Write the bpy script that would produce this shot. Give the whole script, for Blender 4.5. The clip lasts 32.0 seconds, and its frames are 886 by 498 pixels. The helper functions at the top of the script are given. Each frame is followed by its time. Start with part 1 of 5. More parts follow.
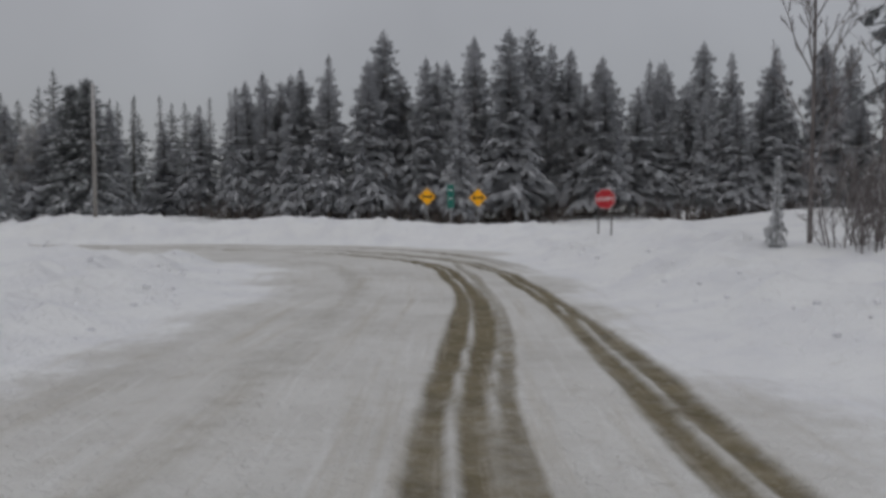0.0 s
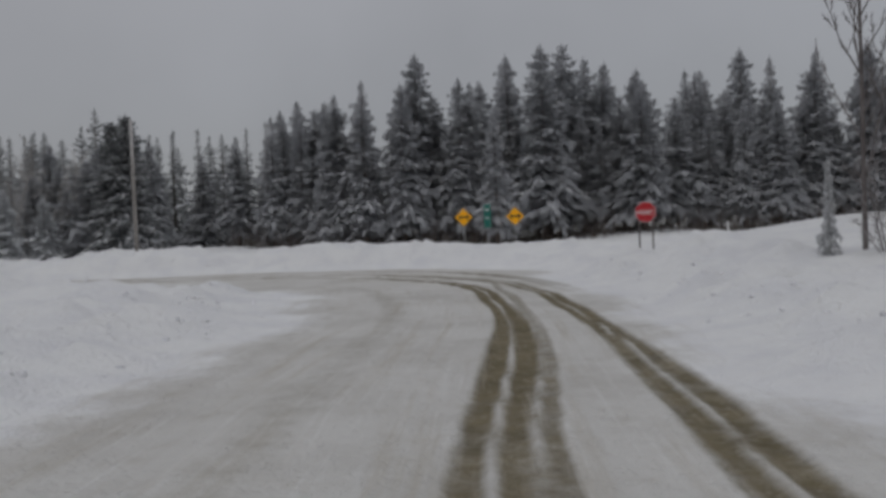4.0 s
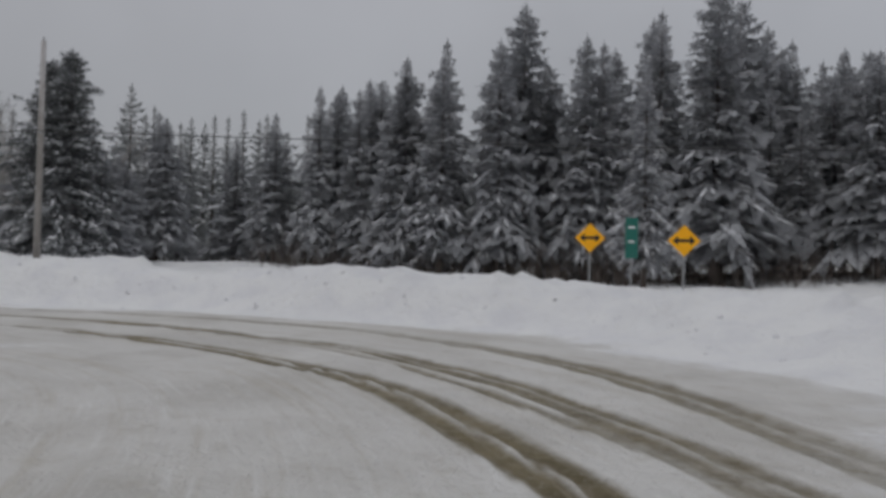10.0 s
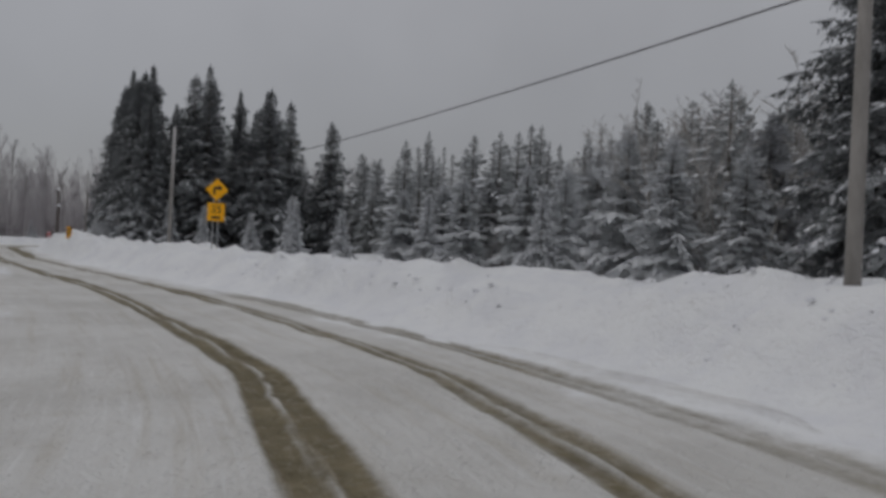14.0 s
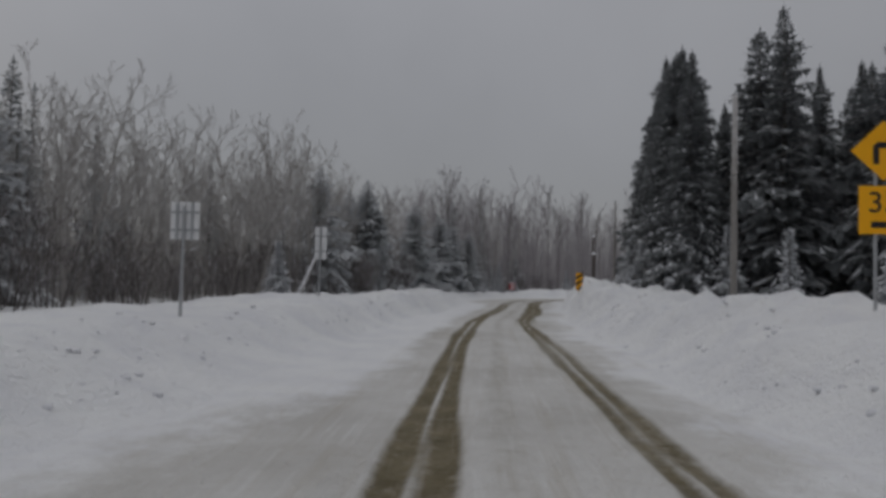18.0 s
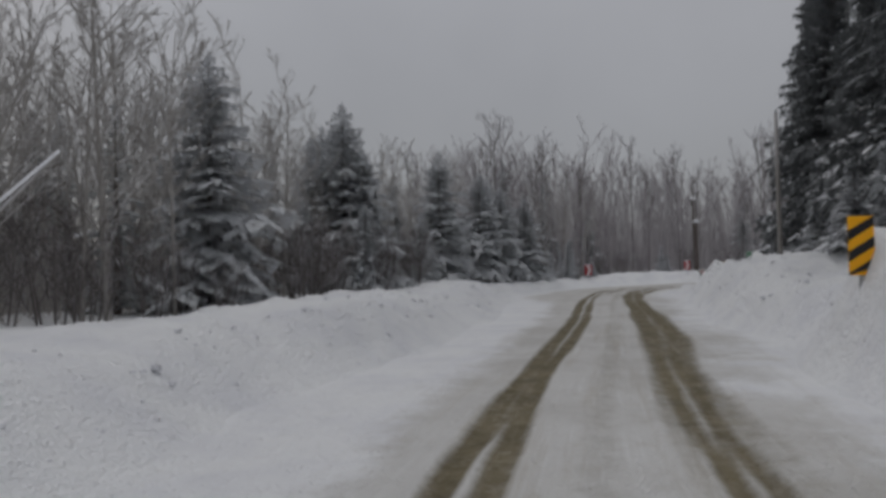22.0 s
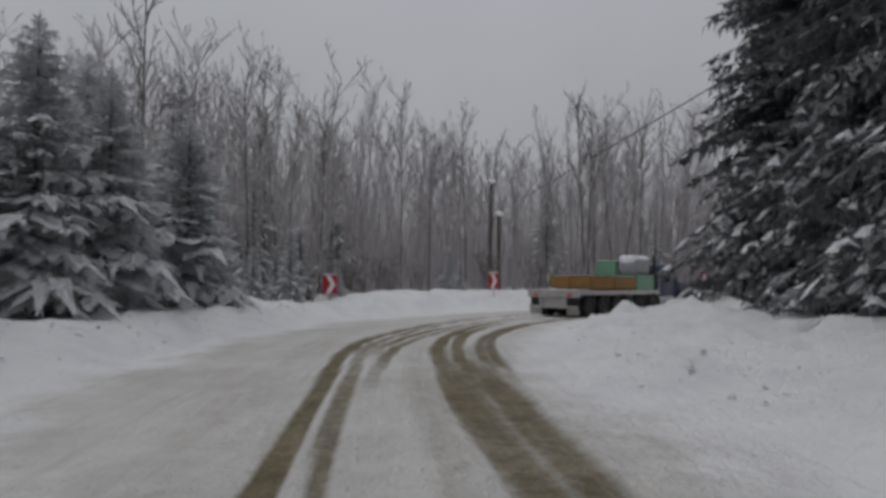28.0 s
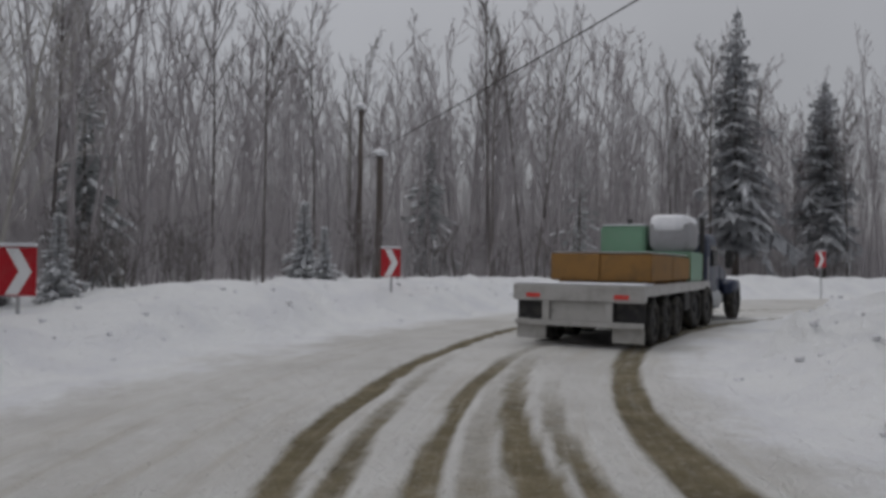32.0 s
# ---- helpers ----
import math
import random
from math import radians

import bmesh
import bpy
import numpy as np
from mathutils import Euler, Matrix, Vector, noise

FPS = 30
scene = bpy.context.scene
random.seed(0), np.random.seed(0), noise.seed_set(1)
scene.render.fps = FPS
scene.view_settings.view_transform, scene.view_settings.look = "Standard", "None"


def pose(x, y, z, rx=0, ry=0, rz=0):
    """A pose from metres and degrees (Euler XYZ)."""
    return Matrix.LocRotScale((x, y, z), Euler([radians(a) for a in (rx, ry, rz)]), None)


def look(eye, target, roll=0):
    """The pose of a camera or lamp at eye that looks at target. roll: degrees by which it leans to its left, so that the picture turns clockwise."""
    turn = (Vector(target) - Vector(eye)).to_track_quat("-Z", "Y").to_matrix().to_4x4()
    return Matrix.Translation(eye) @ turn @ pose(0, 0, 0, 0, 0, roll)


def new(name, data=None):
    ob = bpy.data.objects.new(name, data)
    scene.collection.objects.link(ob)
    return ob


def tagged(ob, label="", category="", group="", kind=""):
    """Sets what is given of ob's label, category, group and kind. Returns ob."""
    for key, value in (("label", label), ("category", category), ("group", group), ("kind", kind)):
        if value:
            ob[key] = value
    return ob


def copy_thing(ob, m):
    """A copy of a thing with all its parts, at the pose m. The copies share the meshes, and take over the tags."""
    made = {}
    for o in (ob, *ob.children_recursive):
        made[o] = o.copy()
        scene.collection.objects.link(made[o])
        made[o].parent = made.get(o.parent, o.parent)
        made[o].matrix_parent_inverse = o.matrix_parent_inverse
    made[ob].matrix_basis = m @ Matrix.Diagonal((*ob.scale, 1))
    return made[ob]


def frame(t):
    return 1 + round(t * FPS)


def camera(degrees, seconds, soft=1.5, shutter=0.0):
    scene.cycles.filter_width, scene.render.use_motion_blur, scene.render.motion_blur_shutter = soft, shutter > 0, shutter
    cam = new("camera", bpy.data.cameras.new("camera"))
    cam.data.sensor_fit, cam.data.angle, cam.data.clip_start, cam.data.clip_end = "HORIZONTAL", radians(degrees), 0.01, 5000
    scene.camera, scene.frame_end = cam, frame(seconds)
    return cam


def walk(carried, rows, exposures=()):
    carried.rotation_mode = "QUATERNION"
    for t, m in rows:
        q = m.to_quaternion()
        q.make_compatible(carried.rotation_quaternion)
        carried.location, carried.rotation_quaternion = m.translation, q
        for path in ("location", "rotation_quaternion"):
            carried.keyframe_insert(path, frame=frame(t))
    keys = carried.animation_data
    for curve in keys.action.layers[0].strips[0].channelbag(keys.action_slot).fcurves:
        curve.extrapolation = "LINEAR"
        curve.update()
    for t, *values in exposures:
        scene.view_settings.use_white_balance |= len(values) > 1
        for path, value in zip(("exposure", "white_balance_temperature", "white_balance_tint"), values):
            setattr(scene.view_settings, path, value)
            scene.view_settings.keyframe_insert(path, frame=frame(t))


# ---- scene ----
EXPOSURES = [(0, -0.14), (2, -0.14), (4, -0.30), (7, -0.10), (9, -0.24), (10, -0.10), (13, -0.22), (14, -0.28), (15, -0.56), (18, -0.52), (20, -0.44), (21, -0.50), (22, -0.30), (23, -0.34), (25, -0.32), (28, -0.12), (32, -0.05)]
cam = camera(59.7, 32.0, soft=3.6)
PATH = [
    (0, (0.00, 0.00, 1.5), (0.03, 19.98, 0.59), -0.1),
    (0.5, (0.01, -0.01, 1.5), (-0.05, 19.96, 0.51), 0.3),
    (1, (0.00, -0.02, 1.5), (-0.14, 19.95, 0.49), 0.2),
    (1.5, (-0.00, -0.05, 1.5), (-0.33, 19.93, 0.62), 1.0),
    (2, (-0.06, -0.05, 1.5), (-0.05, 19.93, 0.51), 2.6),
    (2.5, (-0.07, -0.04, 1.5), (-0.24, 19.93, 0.38), 2.5),
    (3, (-0.08, 0.02, 1.5), (-0.20, 19.97, 0.09), 3.1),
    (3.5, (0.00, 0.17, 1.5), (-0.44, 20.12, 0.10), 1.8),
    (4, (0.05, 0.42, 1.5), (-0.92, 20.40, 1.15), -2.4),
    (4.5, (0.12, 0.73, 1.5), (-1.18, 20.68, 2.29), -1.4),
    (6.5, (0.27, 5.80, 1.5), (-0.90, 25.77, 1.51), -1.6),
    (7, (0.17, 7.62, 1.5), (-0.78, 27.60, 1.38), -2.1),
    (7.5, (0.05, 9.50, 1.5), (-0.58, 29.49, 1.95), -2.5),
    (8, (0.04, 11.37, 1.5), (-0.81, 31.33, 2.34), -1.8),
    (8.5, (0.01, 13.38, 1.5), (-1.90, 33.28, 2.10), -1.6),
    (9, (-0.13, 15.37, 1.5), (-2.50, 35.22, 2.18), -2.3),
    (9.5, (-0.47, 17.37, 1.5), (-3.71, 37.10, 2.05), -1.8),
    (10, (-1.01, 19.37, 1.5), (-4.67, 39.03, 1.88), 1.4),
    (10.5, (-1.67, 21.34, 1.5), (-6.65, 40.71, 1.78), 3.8),
    (11, (-2.44, 23.22, 1.5), (-9.55, 41.92, 1.46), 3.6),
    (11.5, (-3.21, 24.95, 1.5), (-13.31, 42.21, 1.77), 1.0),
    (12, (-4.19, 26.58, 1.5), (-15.11, 43.34, 1.30), 6.8),
    (12.5, (-5.52, 28.10, 1.5), (-19.38, 42.51, 1.72), 2.1),
    (13, (-7.14, 29.63, 1.5), (-22.80, 42.07, 1.19), 0.4),
    (13.5, (-9.07, 31.14, 1.5), (-26.32, 41.25, 2.16), 3.0),
    (14, (-11.24, 32.41, 1.5), (-29.59, 40.37, 1.64), 2.9),
    (14.5, (-13.45, 33.42, 1.5), (-32.64, 39.05, 1.84), 4.2),
    (15, (-15.68, 34.16, 1.5), (-35.45, 37.12, 1.96), 3.6),
    (15.5, (-17.99, 34.78, 1.5), (-37.97, 35.56, 2.12), 3.8),
    (17.5, (-30.88, 33.73, 1.5), (-50.29, 29.01, 2.49), 1.9),
    (18, (-33.92, 33.13, 1.5), (-53.20, 27.87, 2.37), 1.4),
    (18.5, (-36.93, 32.59, 1.5), (-56.18, 27.24, 2.56), 1.8),
    (19, (-39.78, 32.01, 1.5), (-58.99, 26.62, 2.80), 2.0),
    (19.5, (-42.66, 31.43, 1.5), (-61.70, 25.42, 2.64), 1.6),
    (20, (-45.59, 30.80, 1.5), (-64.54, 24.47, 2.41), 0.8),
    (20.5, (-48.70, 30.18, 1.5), (-67.65, 23.85, 2.39), -0.2),
    (21, (-51.61, 29.63, 1.5), (-70.48, 23.06, 2.37), -0.6),
    (21.5, (-54.43, 28.98, 1.5), (-73.18, 22.04, 1.99), -1.0),
    (22, (-57.17, 28.39, 1.5), (-75.93, 21.48, 2.06), -1.3),
    (22.3, (-58.84, 28.06, 1.5), (-77.56, 21.03, 2.07), -1.3),
    (22.6, (-60.52, 27.73, 1.5), (-79.36, 21.05, 2.06), -1.2),
    (22.8, (-61.64, 27.52, 1.5), (-81.02, 22.60, 2.02), -0.8),
    (23, (-62.72, 27.32, 1.5), (-82.57, 24.87, 1.98), -0.4),
    (24, (-67.60, 26.36, 1.5), (-87.33, 23.59, 3.23), 0.4),
    (24.5, (-69.84, 25.90, 1.5), (-89.65, 23.86, 3.26), 2.7),
    (25, (-72.47, 25.43, 1.5), (-92.29, 23.64, 3.46), 2.6),
    (25.5, (-75.08, 24.98, 1.5), (-94.97, 23.60, 3.14), 2.8),
    (27.5, (-84.85, 23.76, 1.5), (-104.81, 23.12, 2.68), 0.5),
    (28, (-87.43, 23.55, 1.5), (-107.40, 22.94, 2.31), 0.6),
    (29, (-92.44, 22.78, 1.5), (-112.43, 22.45, 2.17), 0.8),
    (29.6, (-95.16, 22.36, 1.5), (-115.15, 22.56, 2.12), -0.3),
    (30, (-97.02, 22.11, 1.5), (-116.98, 22.82, 2.46), 0.6),
    (30.3, (-98.43, 21.96, 1.5), (-118.40, 22.94, 1.98), 0.4),
    (30.6, (-99.87, 21.86, 1.5), (-119.81, 23.26, 2.14), 0.9),
    (31, (-101.75, 21.75, 1.5), (-121.60, 24.15, 2.18), 1.5),
    (31.5, (-104.20, 21.75, 1.5), (-123.95, 24.90, 1.82), 1.1),
    (32, (-106.72, 21.94, 1.5), (-126.30, 26.01, 1.87), 0.8),
]
walk(cam, [(t, look(eye, target, roll)) for t, eye, target, roll in PATH], EXPOSURES)

# ---- light ----
world = bpy.data.worlds.new("overcast_sky")
scene.world = world
world.use_nodes = True
wt = world.node_tree
wt.nodes.clear()
w_out = wt.nodes.new("ShaderNodeOutputWorld")
w_bg = wt.nodes.new("ShaderNodeBackground")
w_sky = wt.nodes.new("ShaderNodeTexSky")
w_sky.sky_type = "NISHITA"
w_sky.sun_disc = False
w_sky.sun_elevation = radians(24)
w_sky.sun_rotation = radians(200)
w_scale = wt.nodes.new("ShaderNodeMixRGB")
w_scale.blend_type = "MULTIPLY"
w_scale.inputs[0].default_value = 1.0
w_scale.inputs[2].default_value = (0.1, 0.1, 0.1, 1)
w_mix = wt.nodes.new("ShaderNodeMixRGB")
w_mix.inputs[0].default_value = 0.93
CLOUD = (0.323, 0.324, 0.341, 1)
w_mix.inputs[2].default_value = CLOUD
wt.links.new(w_sky.outputs[0], w_scale.inputs[1])
wt.links.new(w_scale.outputs[0], w_mix.inputs[1])
# an overcast sky is brighter overhead than at the horizon
w_dir = wt.nodes.new("ShaderNodeTexCoord")
w_sep = wt.nodes.new("ShaderNodeSeparateXYZ")
w_rise = wt.nodes.new("ShaderNodeMapRange")
w_rise.inputs["From Min"].default_value, w_rise.inputs["From Max"].default_value = 0.1, 1.0
w_rise.inputs["To Min"].default_value, w_rise.inputs["To Max"].default_value = 1.0, 2.05
w_lift = wt.nodes.new("ShaderNodeMixRGB")
w_lift.blend_type = "MULTIPLY"
w_lift.inputs[0].default_value = 1.0
wt.links.new(w_dir.outputs["Generated"], w_sep.inputs[0])
wt.links.new(w_sep.outputs["Z"], w_rise.inputs["Value"])
wt.links.new(w_mix.outputs[0], w_lift.inputs[1])
wt.links.new(w_rise.outputs["Result"], w_lift.inputs[2])
# faint unevenness of the cloud cover
w_cloud = wt.nodes.new("ShaderNodeTexNoise")
w_cloud.inputs["Scale"].default_value, w_cloud.inputs["Detail"].default_value = 2.6, 4.0
w_vary = wt.nodes.new("ShaderNodeMapRange")
w_vary.inputs["From Min"].default_value, w_vary.inputs["From Max"].default_value = 0.3, 0.7
w_vary.inputs["To Min"].default_value, w_vary.inputs["To Max"].default_value = 0.93, 1.07
w_veil = wt.nodes.new("ShaderNodeMixRGB")
w_veil.blend_type = "MULTIPLY"
w_veil.inputs[0].default_value = 1.0
wt.links.new(w_dir.outputs["Generated"], w_cloud.inputs["Vector"])
wt.links.new(w_cloud.outputs["Fac"], w_vary.inputs["Value"])
wt.links.new(w_lift.outputs[0], w_veil.inputs[1])
wt.links.new(w_vary.outputs["Result"], w_veil.inputs[2])
wt.links.new(w_veil.outputs[0], w_bg.inputs[0])
wt.links.new(w_bg.outputs[0], w_out.inputs[0])
w_bg.inputs[1].default_value = 1.0

sun_data = bpy.data.lights.new("sun", "SUN")
sun_data.energy = 0.5
sun_data.angle = radians(50)
sun_data.color = (1.0, 0.97, 0.93)
sun = new("sun", sun_data)
sun.matrix_world = look((0, 0, 60), (6, 10, 30))


# ---- materials ----
class Nodes:
    """A principled material with a few shorthands."""

    def __init__(self, name, rough=0.8, metal=0.0, spec=0.3):
        self.m = bpy.data.materials.new(name)
        self.m.use_nodes = True
        self.t = self.m.node_tree
        self.b = self.t.nodes["Principled BSDF"]
        self.b.inputs["Roughness"].default_value = rough
        self.b.inputs["Metallic"].default_value = metal
        self.b.inputs["Specular IOR Level"].default_value = spec
        self.co = self.t.nodes.new("ShaderNodeTexCoord").outputs["Object"]

    def link(self, a, b):
        self.t.links.new(a, b)
        return b

    def node(self, kind, **values):
        n = self.t.nodes.new(kind)
        for k, v in values.items():
            n.inputs[k.replace("_", " ")].default_value = v
        return n

    def world_co(self):
        return self.t.nodes.new("ShaderNodeNewGeometry").outputs["Position"]

    def noise(self, scale, detail=3.0, rough=0.6, co=None, stretch=None):
        n = self.node("ShaderNodeTexNoise", Scale=scale, Detail=detail, Roughness=rough)
        co = co or self.co
        if stretch:
            mp = self.t.nodes.new("ShaderNodeMapping")
            mp.inputs["Scale"].default_value = stretch
            self.link(co, mp.inputs[0])
            co = mp.outputs[0]
        self.link(co, n.inputs["Vector"])
        return n.outputs["Fac"]

    def ramp(self, fac, a, b):
        n = self.t.nodes.new("ShaderNodeMapRange")
        n.inputs["From Min"].default_value = a
        n.inputs["From Max"].default_value = b
        n.interpolation_type = "SMOOTHSTEP"
        self.link(fac, n.inputs["Value"])
        return n.outputs["Result"]

    def mix(self, fac, a, b):
        n = self.t.nodes.new("ShaderNodeMixRGB")
        for s, v in ((0, fac), (1, a), (2, b)):
            if isinstance(v, (int, float)):
                n.inputs[s].default_value = v
            elif isinstance(v, tuple):
                n.inputs[s].default_value = (*v, 1) if len(v) == 3 else v
            else:
                self.link(v, n.inputs[s])
        return n.outputs[0]

    def maths(self, op, a, b=0.0):
        n = self.t.nodes.new("ShaderNodeMath")
        n.operation = op
        for s, v in ((0, a), (1, b)):
            if isinstance(v, (int, float)):
                n.inputs[s].default_value = v
            else:
                self.link(v, n.inputs[s])
        return n.outputs[0]

    def colour(self, c):
        if isinstance(c, tuple):
            self.b.inputs["Base Color"].default_value = (*c, 1)
        else:
            self.link(c, self.b.inputs["Base Color"])
        return self

    def bump(self, h, strength=0.4, dist=0.02):
        n = self.node("ShaderNodeBump", Strength=strength, Distance=dist)
        self.link(h, n.inputs["Height"])
        self.link(n.outputs[0], self.b.inputs["Normal"])
        return self

    def attr(self, name):
        n = self.t.nodes.new("ShaderNodeAttribute")
        n.attribute_name = name
        return n.outputs["Fac"]

    def up(self):
        g = self.t.nodes.new("ShaderNodeNewGeometry")
        s = self.t.nodes.new("ShaderNodeSeparateXYZ")
        self.link(g.outputs["Normal"], s.inputs[0])
        return s.outputs["Z"]

    def rnd(self):
        return self.t.nodes.new("ShaderNodeObjectInfo").outputs["Random"]


SNOW = (0.89, 0.90, 0.905)
PACKED = (0.70, 0.695, 0.675)


def packed_snow(n, co):
    """Colour of driven-over snow: grey with faint tan drag marks."""
    a = n.noise(0.35, 4, 0.65, co)
    b = n.noise(2.2, 4, 0.7, co)
    base = n.mix(n.ramp(a, 0.35, 0.7), PACKED, (0.57, 0.56, 0.535))
    return n.mix(n.maths("MULTIPLY", n.ramp(b, 0.5, 0.8), 0.5), base, (0.47, 0.44, 0.385))


def mat_ground():
    n = Nodes("snow_ground", 0.75, spec=0.25)
    co = n.world_co()
    fresh = n.mix(n.ramp(n.noise(0.8, 4, 0.6, co), 0.35, 0.75), SNOW, (0.80, 0.81, 0.84))
    fresh = n.mix(n.maths("MULTIPLY", n.ramp(n.noise(5.0, 5, 0.75, co), 0.56, 0.72), 0.30), fresh, (0.55, 0.53, 0.50))
    w = n.maths("ADD", n.attr("packed"), n.maths("MULTIPLY", n.maths("SUBTRACT", n.noise(0.9, 5, 0.75, co), 0.5), 1.3))
    snowy = n.mix(n.ramp(w, 0.25, 0.75), fresh, packed_snow(n, co))
    slush = n.mix(n.ramp(n.noise(1.4, 4, 0.7, co), 0.3, 0.7), (0.122, 0.100, 0.054), (0.225, 0.19, 0.118))
    slush = n.mix(n.maths("MULTIPLY", n.ramp(n.noise(9.0, 4, 0.7, co), 0.5, 0.75), 0.45), slush, (0.44, 0.41, 0.34))
    s = n.attr("slush")
    s = n.maths("ADD", s, n.maths("MULTIPLY", n.maths("MULTIPLY", n.maths("SUBTRACT", n.noise(3.2, 5, 0.75, co), 0.5), 0.55), n.ramp(s, 0.0, 0.2)))
    lane = n.t.nodes.new("ShaderNodeCombineXYZ")
    n.link(n.attr("lane_across"), lane.inputs[0])
    n.link(n.attr("lane_along"), lane.inputs[1])
    streak = n.noise(1.0, 5, 0.7, lane.outputs[0], (3.4, 0.16, 1))
    fine = n.noise(1.0, 4, 0.7, lane.outputs[0], (11.0, 0.5, 1))
    drag = n.maths("MULTIPLY", n.ramp(streak, 0.48, 0.72), n.maths("MULTIPLY", n.attr("packed"), 0.55))
    snowy = n.mix(drag, snowy, (0.50, 0.465, 0.40))
    snowy = n.mix(n.maths("MULTIPLY", n.ramp(fine, 0.5, 0.75), n.maths("MULTIPLY", n.attr("packed"), 0.35)), snowy, SNOW)
    slush = n.mix(n.maths("MULTIPLY", n.ramp(fine, 0.52, 0.72), 0.4), slush, (0.40, 0.36, 0.29))
    grit = n.maths("MULTIPLY", n.ramp(n.noise(22.0, 3, 0.75, co), 0.60, 0.74), n.maths("MULTIPLY", n.attr("packed"), 0.22))
    snowy = n.mix(grit, snowy, (0.36, 0.33, 0.28))
    n.colour(n.mix(n.ramp(s, 0.12, 0.85), snowy, slush))
    n.bump(n.maths("ADD", n.noise(3.0, 5, 0.7, co), n.maths("MULTIPLY", n.noise(18.0, 3, 0.7, co), 0.35)), 0.85, 0.22)
    return n.m


def mat_snowcap(name="lying_snow"):
    n = Nodes(name, 0.75, spec=0.25)
    n.colour(n.mix(n.ramp(n.noise(3.0, 4), 0.3, 0.7), (0.84, 0.84, 0.86), (0.70, 0.71, 0.74)))
    n.bump(n.noise(9.0, 3), 0.5, 0.03)
    return n.m


def mat_needles(name, dark, light, dust, frost_haze, gaps=10.0):
    """Conifer foliage; dust of snow where blades face the sky. An even white share also paints haze."""
    n = Nodes(name, 0.75, spec=0.2)
    base = n.mix(n.rnd(), dark, light)
    base = n.mix(n.ramp(n.noise(2.5, 3), 0.35, 0.7), base, tuple(c * 0.6 for c in dark))
    top = n.maths("ABSOLUTE", n.up())
    fac = n.maths("MULTIPLY", n.ramp(n.maths("ADD", top, n.maths("MULTIPLY", n.maths("SUBTRACT", n.noise(1.7, 4, 0.7), 0.5), 1.3)), 0.75, 1.2), dust)
    fac = n.maths("MAXIMUM", fac, frost_haze)
    n.colour(n.mix(fac, base, (0.74, 0.75, 0.78)))
    # sprays are open between their needles
    if gaps:
        n.link(n.maths("GREATER_THAN", n.noise(gaps, 2, 0.6), 0.45), n.b.inputs["Alpha"])
    return n.m


def mat_bark(name, a, b, frost_haze):
    n = Nodes(name, 0.9, spec=0.15)
    base = n.mix(n.ramp(n.noise(3.0, 4, 0.7, None, (1, 1, 0.25)), 0.3, 0.7), a, b)
    fac = n.maths("MULTIPLY", n.ramp(n.maths("ADD", n.up(), n.maths("MULTIPLY", n.maths("SUBTRACT", n.noise(2.0, 3), 0.5), 0.8)), 0.15, 0.7), frost_haze)
    n.colour(n.mix(fac, base, (0.78, 0.78, 0.81)))
    n.bump(n.noise(16.0, 3, 0.7, None, (1, 1, 0.2)), 0.6, 0.02)
    return n.m


def mat_plain(name, colour, rough=0.5, metal=0.0, grime=0.25, dirt=(0.25, 0.23, 0.2), scale=6.0, bump=0.0):
    n = Nodes(name, rough, metal, 0.4)
    n.colour(n.mix(n.maths("MULTIPLY", n.ramp(n.noise(scale, 5, 0.7), 0.42, 0.75), grime), colour, dirt))
    if bump:
        n.bump(n.noise(scale * 4, 3), bump, 0.02)
    return n.m


M_GROUND, M_SNOW = mat_ground(), mat_snowcap()
M_NEEDLE = mat_needles("spruce_needles", (0.085, 0.096, 0.098), (0.122, 0.133, 0.134), 0.75, 0.13)
# needle tone and white share raised, painting haze over the junction wood
M_NEEDLE_MID = mat_needles("frosted_spruce_needles", (0.175, 0.184, 0.198), (0.24, 0.25, 0.262), 0.75, 0.35)
# snow dust is real covering; the pale base imitates distance haze
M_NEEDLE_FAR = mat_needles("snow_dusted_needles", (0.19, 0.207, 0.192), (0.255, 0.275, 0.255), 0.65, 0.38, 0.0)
# grey-green, whitened well beyond its snow to stand for haze
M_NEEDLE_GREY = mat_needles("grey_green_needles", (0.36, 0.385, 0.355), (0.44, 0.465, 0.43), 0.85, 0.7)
M_NEEDLE_PALE = mat_needles("snow_loaded_needles", (0.11, 0.125, 0.115), (0.16, 0.18, 0.16), 0.95, 0.55)
M_BARK = mat_bark("spruce_bark", (0.16, 0.135, 0.12), (0.10, 0.085, 0.078), 0.5)
# roadside bark lightened to take in the haze over the inner wood
M_BARE = mat_bark("hardwood_bark", (0.42, 0.40, 0.375), (0.31, 0.295, 0.275), 0.7)
# distant bark made paler, so that its colour carries the haze
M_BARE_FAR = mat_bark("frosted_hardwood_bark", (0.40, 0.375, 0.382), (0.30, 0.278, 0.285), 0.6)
M_STEM = mat_bark("wet_hardwood_bark", (0.19, 0.172, 0.166), (0.115, 0.102, 0.1), 0.5)
# undergrowth colour lifted to near white-grey in place of real haze
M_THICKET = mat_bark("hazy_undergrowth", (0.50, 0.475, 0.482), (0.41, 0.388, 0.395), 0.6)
# brown stems, their tone raised as haze would raise it
M_THICKET_BROWN = mat_bark("brown_undergrowth", (0.50, 0.472, 0.45), (0.41, 0.385, 0.367), 0.6)
M_POLE = mat_bark("weathered_pole_wood", (0.36, 0.34, 0.32), (0.24, 0.225, 0.21), 0.3)
M_YELLOW = mat_plain("yellow_sign_paint", (1.0, 0.46, 0.0), 0.45, grime=0.03)
